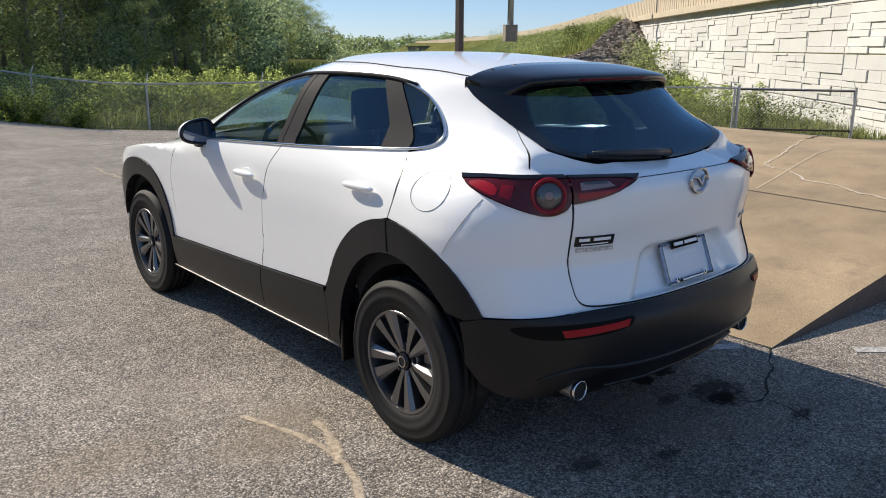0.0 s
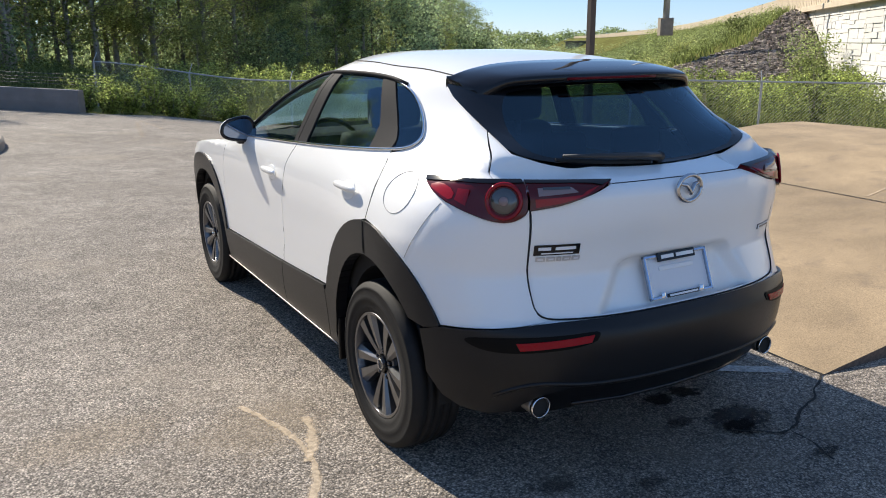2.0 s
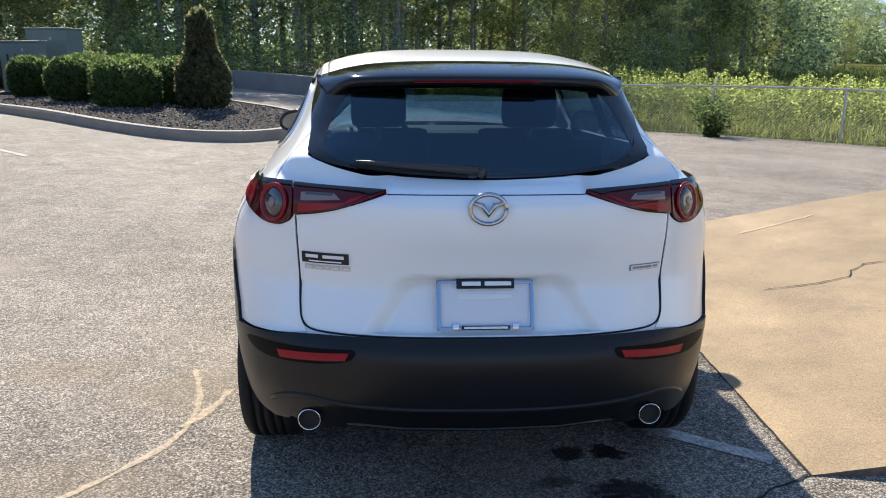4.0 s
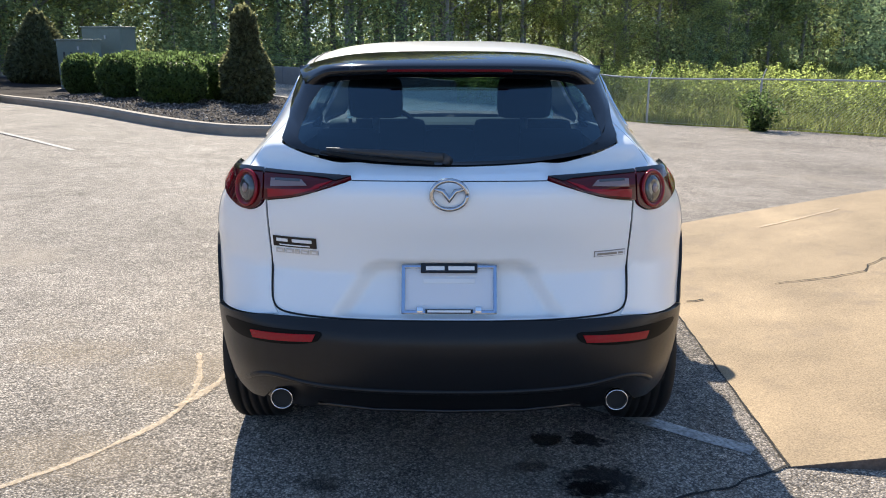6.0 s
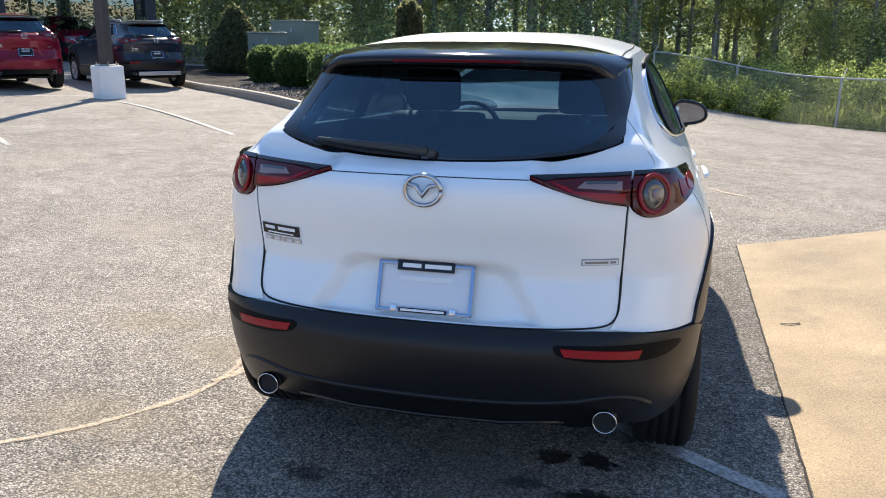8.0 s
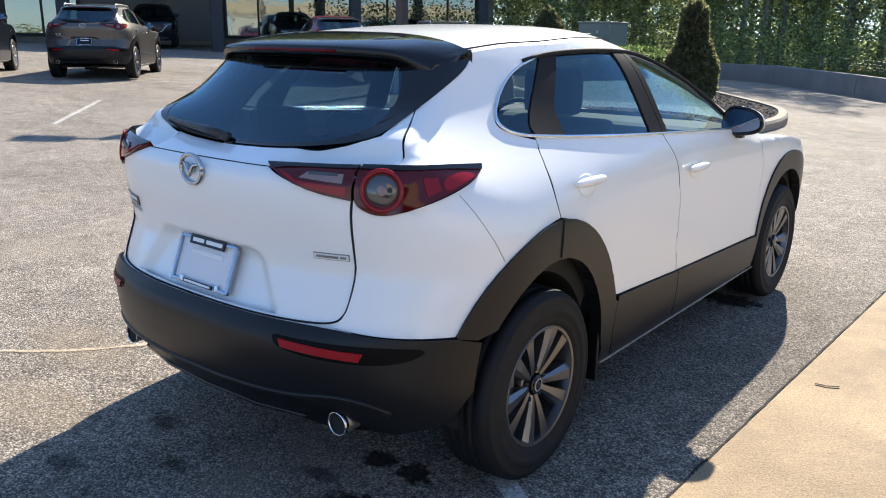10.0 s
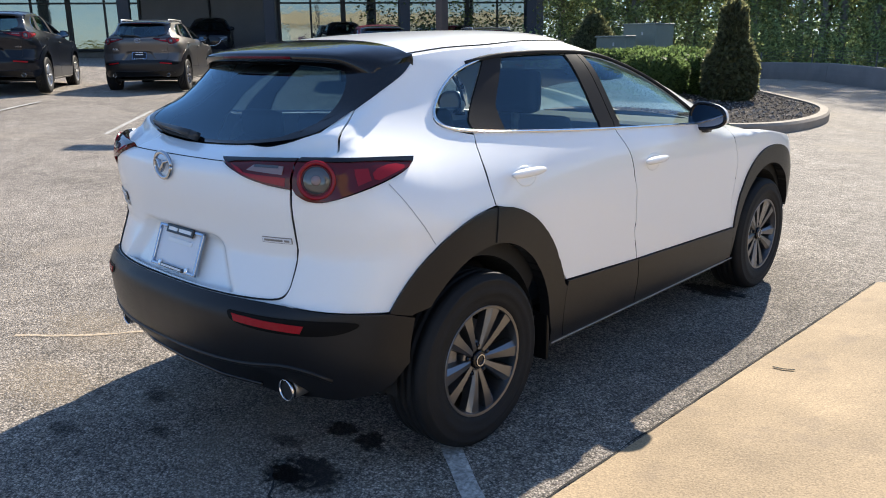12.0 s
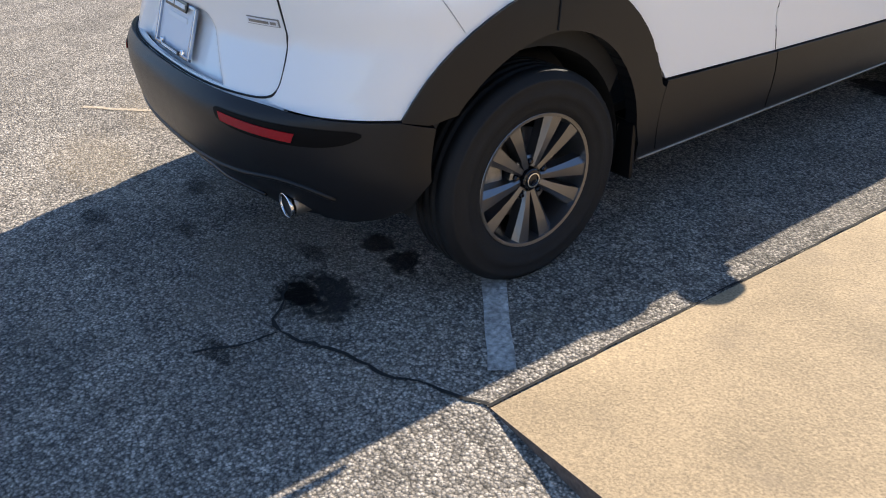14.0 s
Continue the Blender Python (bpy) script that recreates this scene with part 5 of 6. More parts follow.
for a, d, k in ((30.3, 262, 1.0), (30.9, 270, 1.0), (31.3, 280, .85), (31.7, 290, .9), (32.1, 300, .7), (32.4, 305, .62), (32.8, 310, .5), (33.1, 315, .42), (33.5, 320, .34)):
    x, y = math.sin(radians(a)) * d - 1.5, math.cos(radians(a)) * d - 2.5
    t = copy_thing(VAR[rng.choice((0, 2))], pose(x, y, land(x, y) - .12, 0, 0, rng.uniform(0, 360)))
    t.scale = (k * 1.5, k * 1.5, k * .95)
    tagged(t, TREE_TAG[2], "tree", "trees of the wood")
for k, ob in enumerate(VAR):
    x, y = (-40 + 3 * k, 66)
    ob.matrix_basis = pose(x, y, land(x, y) - .12)
    tagged(ob, TREE_TAG[k], "tree", "trees of the wood")


def far_wood(name, a0, a1, d, h, seed, mat):
    rng = random.Random(seed)
    cs = []
    for i in range(160):
        a = radians(a0 + (a1 - a0) * i / 159)
        dd = d * rng.uniform(.95, 1.1)
        tall = h * (.55 + .35 * noise.noise(Vector((i * .09, seed, 0))) + .12 * rng.random())
        cs += [((math.sin(a) * dd, math.cos(a) * dd, -2 + tall * k), .6 + .5 * (1 - k)) for k in (.15, .5, .85)]
    v, f = leaf_cloud(cs, h * .3, 26000, h * .10, rng, .8)
    return tagged(mesh_object(name, v, f, mat), "distant line of hazy green trees", "woods", kind="stuff")


def wood_mass(name, a0, a1, d0, d1, h, count, leaf, seed, mat, label, fall=0.0):
    rng = random.Random(seed)
    cs = []
    for i in range(420):
        k, d = rng.random(), rng.uniform(d0, d1)
        a = radians(a0 + (a1 - a0) * k)
        x, y = math.sin(a) * d - 1.5, math.cos(a) * d - 2.5
        cs.append(((x, y, land(x, y) + h * (1 - fall * k) * rng.random() ** 1.2), rng.uniform(.7, 1.3)))
    v, f = leaf_cloud(cs, 2.6, count, leaf, rng, .8)
    return tagged(mesh_object(name, v, f, mat), label, "woods", kind="stuff")


wood_mass("deep_wood", -64, 6, 62, 84, 15, 40000, .45, 51, M["leaf_deep"], "dense dark green foliage deep in the wood")
wood_mass("deep_wood", 4, 21, 88, 114, 16, 30000, .5, 55, M["leaf_deep"], "dense dark green foliage deep in the wood")
wood_mass("undergrowth", -64, 2, 40, 50, 3.4, 24000, .22, 52, M["leaf_c"], "dark shrubby undergrowth beneath the trees")
wood_mass("undergrowth", -42, -3, 33, 40, 1.6, 14000, .17, 56, M["leaf_a"], "sunlit shrubby growth behind the barrier")
wood_mass("undergrowth", -1, 20, 72, 84, 4.0, 16000, .26, 54, M["leaf_deep"], "shrubby green undergrowth beneath the trees")
wood_mass("wood_flank", 18, 29, 95, 190, 12, 40000, .5, 53, M["leaf_deep"], "dense dark green foliage of the wood's flank")
wood_mass("wood_flank", 27, 33.6, 215, 300, 19, 30000, .75, 57, M["leaf_deep"], "dark green foliage of the wood's far end", fall=.93)
wood_mass("hedgerow", 33.0, 40, 110, 230, .9, 9000, .32, 58, M["leaf_deep"], "low bushes far out in the meadow")
far_wood("far_woods", 32, 62, 420, 13, 5, M["leaf_c"])


def meadow():
    rng = random.Random(21)
    v, f, v2, f2 = [], [], [], []
    n = Vector((.68, .73, 0))
    for i in range(85000):
        u = rng.uniform(-14, 26)
        w = .15 + 30 * rng.random() ** 1.7
        p = FENCE_A + FENCE_D * (u * (1 + w * .03) - w * .1) + n * w
        x, y = p.x, p.y
        if (x + 2.7) * .731 - (y + 2.36) * .682 > 11.2:
            continue
        z = land(x, y) - .1
        patch = noise.noise((x * .22, y * .22, 0))
        h = (.36 + .28 * patch + .08 * min(w, 6) / 6) * rng.uniform(.6, 1.25) * (1.0 if w > .5 else .6)
        a = rng.uniform(0, 6.3)
        lean = Vector((math.cos(a), math.sin(a), 0)) * h * rng.uniform(.1, .5)
        b = Vector((-math.sin(a), math.cos(a), 0)) * (.007 + .0010 * w) * rng.uniform(.7, 1.5)
        V, F = (v, f) if rng.random() < .6 else (v2, f2)
        i0 = len(V)
        base = Vector((x, y, z))
        V += [base - b, base + b, base + lean * .4 + Vector((0, 0, h * .6)) + b * .8, base + lean * .4 + Vector((0, 0, h * .6)) - b * .8, base + lean + Vector((0, 0, h))]
        F += [[i0, i0 + 1, i0 + 2, i0 + 3], [i0 + 3, i0 + 2, i0 + 4]]
    tagged(mesh_object("meadow_grass", v, f, M["grass"]), "tall yellow-green meadow grass", "grass", kind="stuff")
    tagged(mesh_object("meadow_herbs", v2, f2, M["weed"]), "fresh green herbs in the meadow", "grass", kind="stuff")
    vf, ff = [], []
    for i in range(60000):
        a, d = radians(rng.uniform(2, 46)), 30 + 110 * rng.random() ** 1.6
        x, y = math.sin(a) * d - 1.5, math.cos(a) * d - 2.5
        if (x + 2.7) * .731 - (y + 2.36) * .682 > -1:
            continue
        h, q = rng.uniform(.4, 1.0), rng.uniform(0, 6.3)
        b = Vector((math.cos(q), math.sin(q), 0)) * .0007 * d
        p = Vector((x, y, land(x, y) - .1))
        i0 = len(vf)
        vf += [p - b, p + b, p + Vector((rng.uniform(-.3, .3), rng.uniform(-.3, .3), h))]
        ff.append([i0, i0 + 1, i0 + 2])
    tagged(mesh_object("far_meadow", vf, ff, M["weed"]), "distant sunlit meadow grass", "grass", kind="stuff")
    cs = []
    for i in range(1150):
        u, w = rng.uniform(-16, 24), .3 + 32 * rng.random() ** 1.3
        p = FENCE_A + FENCE_D * (u * (1 + w * .03)) + n * w
        if (p.x + 2.7) * .731 - (p.y + 2.36) * .682 > 10.8:
            continue
        h = rng.uniform(.35, .8) + .6 * min(max((w - 4) / 14, 0), 1)
        cs.append(((p.x, p.y, land(p.x, p.y) + h * .55), rng.uniform(.6, 1.3)))
    v, f = leaf_cloud(cs, .55, 90000, .075, rng, 1.2)
    tall = []
    for i in range(330):
        u, w = rng.uniform(-9, 22), rng.uniform(5.5, 12.5)
        p = FENCE_A + FENCE_D * u + n * w
        if (p.x + 2.7) * .731 - (p.y + 2.36) * .682 > 9.5:
            continue
        h = rng.uniform(.9, 1.55)
        tall += [((p.x, p.y, land(p.x, p.y) + h * k), q) for k, q in ((.35, 1.1), (.65, .9), (.9, .55))]
    vt, ft = leaf_cloud(tall, .42, 42000, .10, rng, 1.3)
    tagged(mesh_object("tall_weeds", vt, ft, M["weed_tall"]), "tall bright green leafy weeds before the wood", "weeds", kind="stuff")
    tagged(mesh_object("meadow_weeds", v, f, M["weed"]), "clumps of tall leafy weeds in the meadow", "weeds", kind="stuff")


meadow()


def shrub(x, y, h, r, seed, mat, label, leaf=.11, count=1400, stems=7):
    rng = random.Random(seed)
    ob = new("shrub", None)
    ob.location = (x, y, land(x, y) - .06)
    cs, bm = [], None
    for i in range(stems):
        a = rng.uniform(0, 6.3)
        tip = Vector((math.cos(a) * r * rng.uniform(.2, .9), math.sin(a) * r * rng.uniform(.2, .9), h * rng.uniform(.55, .95)))
        bm = tube([(0, 0, 0), tip * .5 + Vector((0, 0, h * .12)), tip], .015, 5, bm=bm, taper=[1, .7, .3])
        cs += [(tip, 1.0), (tip * .6, .8), (tip * .25, .6)]
    part("stems", bm, M["bark"], ob)
    v, f = leaf_cloud(cs, r * .55, count, leaf, rng)
    mesh_object("leaves", v, f, mat, ob)
    return tagged(ob, label, "shrub")


shrub(7.4, 16.1, .9, .62, 3, M["hedge"], "dark green leafy sapling in front of the fence", .12, 1100)
for x, y, h, r, sd in ((.75, 19.75, .95, .5, 4), (1.9, 20.0, 1.3, .5, 5), (2.9, 20.25, .95, .6, 6), (1.35, 20.1, .8, .6, 7), (.3, 20.5, .9, .6, 14), (3.9, 20.1, .75, .55, 15), (2.4, 19.95, .7, .45, 16)):
    shrub(x, y, h, r, sd, M["weed_tall"], "green bush growing through the fence", .08, 1700, 9)
for x, y, h, r, sd in ((17.8, 8.3, 1.0, .5, 8), (14.5, 12.2, 1.5, .6, 9), (16.2, 10.3, 1.8, .45, 10)):
    shrub(x, y, h, r, sd, M["weed"], "tall green weed by the fence", .10, 700)


# ---- fence, barrier, poles ----
def build_fence():
    fence = new("chain_link_fence", None)
    H = 1.22
    def at(u, z=0.0):
        p = FENCE_A + FENCE_D * u
        return Vector((p.x, p.y, land(p.x, p.y) + z))
    us = [u * 3.1 for u in range(-2, 7)]
    for u in us:
        part("post", tube([at(u, -.2), at(u, H)], .03, 8), M["galv"], fence)
        tip = at(u, H) + Vector((.14, .16, .26))
        part("barb_arm", tube([at(u, H), tip], .012, 5), M["galv"], fence)
    part("top_rail", tube([at(u, H) for u in span(us[0], us[-1], 40)], .021, 8), M["galv"], fence)
    part("tension_wire", tube([at(u, .05) for u in span(us[0], us[-1], 40)], .005, 4), M["galv"], fence)
    v, f = [], []
    step, r = .085, .0030
    nrm = Vector((.68, .73, 0))
    L = us[-1] - us[0]
    for k in range(int((L + H) / step)):
        for sg in (1, -1):
            u0 = us[0] + k * step - (H if sg > 0 else 0)
            pts = []
            for j in range(3):
                z = .03 + (H - .03) * j / 2
                u = u0 + (z if sg > 0 else H - z)
                pts.append((min(max(u, us[0]), us[-1]), z))
            for (ua, za), (ub, zb) in zip(pts, pts[1:]):
                if ub == ua:
                    continue
                a, b = at(ua, za), at(ub, zb)
                w = Vector((-(FENCE_D.x) * .7, -(FENCE_D.y) * .7, .7)) * r * (1 if sg > 0 else -1)
                i = len(v)
                v += [a - w, b - w, b + w, a + w]
                f.append([i, i + 1, i + 2, i + 3])
                v += [a - nrm * r, b - nrm * r, b + nrm * r, a + nrm * r]
                f.append([i + 4, i + 5, i + 6, i + 7])
    mesh_object("wire_mesh", v, f, M["galv"], fence)
    tagged(fence, "galvanised chain-link fence with barbed-wire arms along the meadow", "fence")
    gate = new("fence_gate", None)
    a, b = at(15.6), at(18.6)
    for p in (a, b):
        part("gate_post", tube([p + Vector((0, 0, -.2)), p + Vector((0, 0, 1.3))], .045, 8), M["galv"], gate)
    for z in (.18, 1.2):
        part("gate_rail", tube([a + Vector((0, 0, z)), b + Vector((0, 0, z))], .024, 8), M["rust"], gate)
    tagged(gate, "metal tube gate frame at the end of the chain-link fence", "gate")


build_fence()
wall = new("concrete_barrier", None)
d = Vector((-.78, .62, 0)).normalized()
nw = Vector((d.y, -d.x, 0))
p0 = Vector((.10, 19.48, 0))
for i in range(12):
    a, b = p0 + d * (3.6 * i + .01), p0 + d * (3.6 * (i + 1) - .01)
    prof = [(.14, -.2), (.14, .25), (.13, .40), (.11, .555), (.10, .57), (-.10, .57), (-.11, .555), (-.13, .40), (-.14, .25), (-.14, -.2)]
    v = [p + nw * o + Vector((0, 0, land(p.x, p.y) + z)) for p in (a, b) for o, z in prof]
    n = len(prof)
    f = [[k, k + 1, n + k + 1, n + k] for k in range(n - 1)] + [list(range(n))[::-1], list(range(n, 2 * n))]
    mesh_object("barrier_block", v, f, M["barrier"], wall)
tagged(wall, "low grey concrete barrier along the lot's far edge", "barrier")
rail = new("wire_fence", None)
for i in range(13):
    p = p0 + d * (3.2 * i) + nw * .9
    part("post", tube([p + Vector((0, 0, land(p.x, p.y) - .2)), p + Vector((0, 0, land(p.x, p.y) + .95))], .025, 6), M["wire"], rail)
for z in (.66, .74, .82, .92):
    q = [p0 + d * (3.2 * i) + nw * .9 for i in range(13)]
    part("wire", tube([p + Vector((0, 0, land(p.x, p.y) + z)) for p in q], .006, 5), M["wire"], rail)
tagged(rail, "wire fence of thin cables behind the barrier", "fence")


def light_pole(name, x, y, r, h, mat, label, block=None, square=False, heads=(0,)):
    ob = new(name, None)
    z0 = land(x, y)
    ob.location = (x, y, z0)
    base = 0
    if block:
        w, hb, bm_ = block
        part("base_block", box(w, w, hb + .1, (0, 0, hb / 2 - .05), .03, turn=Matrix.Rotation(radians(58), 4, "Z")), M[bm_], ob)
        base = hb
        part("base_plate", box(r * 3.4, r * 3.4, .03, (0, 0, base + .015), .005), M["steel"], ob)
        for sx in (-1, 1):
            for sy in (-1, 1):
                part("anchor_bolt", tube([(sx * r * 1.35, sy * r * 1.35, base), (sx * r * 1.35, sy * r * 1.35, base + .08)], .012, 6), M["steel"], ob)
    if square:
        part("shaft", box(r * 2, r * 2, h, (0, 0, base + h / 2 - .05), .008), M[mat], ob)
    else:
        part("shaft", tube([(0, 0, base - .05), (0, 0, base + h * .5), (0, 0, base + h)], r, 14, taper=[1, .85, .7]), M[mat], ob, smooth=True)
    for a in heads:
        c, s = math.cos(radians(a)), math.sin(radians(a))
        part("arm", tube([(0, 0, base + h - .1), (.5 * c, .5 * s, base + h)], .04, 6), M[mat], ob)
        part("lamp_head", box(.7, .34, .12, (.7 * c, .7 * s, base + h), .03, turn=Matrix.Rotation(radians(a), 4, "Z")), M[mat], ob)
    return tagged(ob, label, "lamp post")


light_pole("street_lamp", 9.75, 11.4, .07, 9, "rust", "dark brown square steel lamp post at the asphalt's edge", square=True)
light_pole("parking_lamp", -10.05, 11.5, .10, 6.1, "rust", "dark steel lamp post on a white painted concrete block", block=(.5, .66, "block_white"), square=True, heads=(49, 229))


# ---- planted island ----
isl = [(-2.05, 13.0), (-2.25, 11.7), (-3.1, 10.65), (-4.7, 10.95), (-7.84, 13.44), (-11.06, 16.0), (-15.5, 19.6), (-17.5, 23), (-15, 26), (-9, 22.6), (-4.6, 19.2), (-2.9, 17.0), (-2.2, 14.8)]
isl = soften([nearer(*q) for q in isl], 3)


def inset(poly, d):
    out = []
    n = len(poly)
    for i in range(n):
        a, b = Vector((*poly[i - 1], 0)), Vector((*poly[(i + 1) % n], 0))
        t = (b - a).normalized()
        out.append((poly[i][0] + t.y * d, poly[i][1] - t.x * d))
    return out


rings = [(inset(isl, 0), -.1), (inset(isl, .0), .12), (inset(isl, .03), .16), (inset(isl, .17), .16), (inset(isl, .18), .08)]
v = [(p[0], p[1], land(*p) + z) for ring, z in rings for p in ring]
n = len(isl)
f = [[r * n + i, r * n + (i + 1) % n, (r + 1) * n + (i + 1) % n, (r + 1) * n + i] for r in range(4) for i in range(n)]
tagged(mesh_object("kerb", v, f, M["kerb"]), "pale concrete kerb round the planted island", "kerb", kind="structure")
tagged(on_land("mulch_bed", inset(isl, .17), 1.0, .13, M["mulch"]), "dark mulch bed with stone chips", "mulch", kind="structure")
rng = random.Random(4)
v, f = [], []
bed = inset(isl, .24)
while len(v) < 4 * 11000:
    x, y = rng.uniform(-9, -1.8), rng.uniform(9, 17.5)
    k = sum((bed[i][1] > y) != (bed[i - 1][1] > y) and x < (bed[i - 1][0] - bed[i][0]) * (y - bed[i][1]) / (bed[i - 1][1] - bed[i][1]) + bed[i][0] for i in range(n)) % 2
    if not k:
        continue
    c = Vector((x, y, land(x, y) + .14))
    s = rng.uniform(.012, .034)
    i = len(v)
    v += [c + Vector((rng.uniform(-s, s), rng.uniform(-s, s), rng.uniform(-.2, 1) * s)) for _ in range(4)]
    f += [[i, i + 1, i + 2], [i, i + 2, i + 3], [i, i + 3, i + 1], [i + 1, i + 3, i + 2]]
tagged(mesh_object("stone_chips", v, f, M["chip"]), "loose grey stone and bark chips", "chips", kind="stuff")


def clipped_shrub(name, x, y, shape, h, r, mat, label, count, leaf, seed, category="shrub"):
    """A trimmed shrub: leaves thick over a close dark core."""
    rng = random.Random(seed)
    ob = new(name, None)
    ob.location = (x, y, land(x, y) + .08)
    b = bmesh.new()
    bmesh.ops.create_icosphere(b, subdivisions=3, radius=1)
    for vt in b.verts:
        q = shape(vt.co.normalized())
        vt.co = q * .9
    part("core", b, M["conifer"] if mat == "conifer" else M["hedge"], ob)
    part("stem", tube([(0, 0, -.05), (0, 0, .4)], .06, 6), M["bark"], ob)
    v, f = [], []
    for _ in range(count):
        dr = Vector((rng.gauss(0, 1), rng.gauss(0, 1), rng.gauss(0, 1))).normalized()
        lump = 1 + .08 * noise.noise(dr * 3.5 + Vector((seed, 0, 0)))
        p = shape(dr) * lump * rng.uniform(.9, 1.03)
        a = (dr + Vector((rng.gauss(0, .6), rng.gauss(0, .6), rng.gauss(.3, .6)))).normalized()
        bb = Matrix.Rotation(rng.uniform(0, 6.3), 3, a) @ a.orthogonal().normalized()
        s = leaf * rng.uniform(.6, 1.3)
        i = len(v)
        v += [p - a * s * .4, p + bb * s * .32, p + a * s * .6, p - bb * s * .32]
        f += [[i, i + 1, i + 2], [i, i + 2, i + 3]]
    mesh_object("leaves", v, f, M[mat], ob)
    return tagged(ob, label, category)


def cone_shape(h, r, neck):
    """An upright evergreen by its girth at each height; with a neck the top is a narrow column."""
    tab = [(0, .55), (.1, .93), (.28, 1.0), (.46, .92), (.58, .66), (.68, .50), (.80, .48), (.90, .42), (.97, .24), (1, .02)] if neck else [(0, .5), (.08, .9), (.22, 1.0), (.5, .82), (.75, .47), (.92, .2), (1, .02)]

    def fn(d):
        k = (d.z + 1) / 2
        w = r * through_table(tab, k)
        q = math.hypot(d.x, d.y) or 1e-6
        return Vector((d.x / q * w, d.y / q * w, h * k)) if q > 1e-3 else Vector((0, 0, h * k))
    return fn


def block_shape(rx, ry, h):
    def fn(d):
        p = 2.7
        k = (abs(d.x) ** p + abs(d.y) ** p + abs(d.z) ** p) ** (-1 / p)
        return Vector((d.x * k * rx, d.y * k * ry, h / 2 + d.z * k * h / 2))
    return fn


clipped_shrub("conical_shrub", -4.3, 13.9, cone_shape(2.0, .53, True), 2.3, .8, "conifer", "tall brown-green conical evergreen shrub with a waisted top", 7000, .11, 1)
clipped_shrub("conical_shrub", -12.6, 21.8, cone_shape(2.18, 1.0, False), 2.3, 1, "conifer", "broad brown-green conical evergreen shrub", 6500, .12, 2)
for x, y, rx, ry, h, sd in ((-8.85, 16.4, .47, .5, .98, 3), (-7.2, 14.5, .46, .5, .96, 4), (-5.72, 13.4, .66, .56, .98, 5), (-5.1, 14.8, .62, .5, 1.0, 6), (-6.25, 15.5, .7, .5, 1.0, 7), (-7.4, 16.2, .7, .5, 1.0, 8)):
    clipped_shrub("hedge_shrub", x, y, block_shape(rx, ry, h), h, rx, "hedge", "dense green shrub clipped into a rounded block", 5200, .075, sd)


def utility_box(x, y, sx, sy, h, turn, label, lid):
    ob = new("utility_box", None)
    ob.matrix_basis = pose(x, y, land(x, y) + .1, 0, 0, turn)
    part("cabinet", box(sx, sy, h, (0, 0, h / 2), .02), M["box"], ob)
    part("lid", box(sx + .06, sy + .06, .05, (0, 0, h + .02), .015), M["box"], ob)
    part("plinth", box(sx + .2, sy + .2, .12, (0, 0, .0), .02), M["kerb"], ob)
    for k in range(lid):
        part("louvre", box(.05, .02, h * .55, (-sx * .3 + k * .2, -sy / 2 - .008, h * .5), .004), M["canopy"], ob)
    part("hasp", box(.05, .03, .10, (sx * .1, -sy / 2 - .012, h * .85), .006), M["galv"], ob)
    return tagged(ob, label, "utility box")


utility_box(-10.05, 20.9, 1.1, 1.15, 1.72, 0, "large grey-green steel transformer cabinet", 0)
utility_box(-10.3, 19.4, 1.0, .55, 1.34, 0, "low grey-green steel utility cabinet with louvres", 3)


# ---- the highway embankment and its white panel wall ----
WD = Vector((.682, .731, 0))
WN = Vector((.731, -.682, 0))
WC = Vector((-2.70, -2.36, 0))


def hw(s, o, z):
    """Along the highway, which bends and falls gently in the distance."""
    k = max(s - 110, 0)
    p = WC + WD * s + WN * (o - .00083 * k * k)
    return Vector((p.x, p.y, z - .00003 * k * k * (z > 3)))


def hw_axes(s):
    d = (hw(s + 1, 0, 0) - hw(s - 1, 0, 0)).normalized()
    return Matrix((d, (d.y, -d.x, 0), (0, 0, 1))).transposed().to_4x4()


mse = new("retaining_wall", None)
rng = random.Random(9)
meshes = []
for k in range(6):
    b = box(2.97, .25, 1.47, (0, .125, 0))
    z = -.735
    while z < .73:
        hh = rng.choice((.2, .28, .36, .5))
        hh = min(hh, .735 - z)
        x = -1.485
        while x < 1.48:
            w = min(rng.uniform(.6, 2.0), 1.485 - x)
            dp = rng.choice((.015, .03, .045, .065))
            b = box(w - .012, dp, hh - .012, (x + w / 2, -dp / 2, z + hh / 2), .012, bm=b)
            x += w
        z += hh
    me = bpy.data.meshes.new("stone_panel")
    bmesh.ops.recalc_face_normals(b, faces=b.faces[:])
    b.to_mesh(me)
    b.free()
    me.materials.append(M["msewall"])
    meshes.append(me)
for i in range(17):
    for j in range(4):
        s = 9 + 3 * i
        p = hw(s, 11.5, -.8 + 1.5 * j)
        ob = new("stone_panel", meshes[(i * 3 + j * 5 + i * j) % 6])
        ob.parent = mse
        ob.matrix_basis = Matrix.Translation(p) @ Matrix((WD, WN, (0, 0, 1))).transposed().to_4x4()
for s in (16.5, 25.5, 34.5, 40.5):
    ob = part("wall_joint", box(.04, .06, 6.0, (0, 0, 0), .005), M["msewall"], mse)
    ob.matrix_basis = Matrix.Translation(hw(s, 11.5, 1.3)) @ hw_axes(s)
tagged(mse, "white retaining wall of rough stone-patterned concrete panels", "wall")
par = new("highway_parapet", None)
b = box(3.98, .24, 1.05, (0, .03, 0), .01)
for k in range(8):
    # broad upright staves cast on the face, none quite alike
    b = box(.40 + .03 * math.sin(k * 2.3), .07, 1.03, (-1.74 + .497 * k, -.115, .004 * math.sin(k * 1.7)), .018, bm=b)
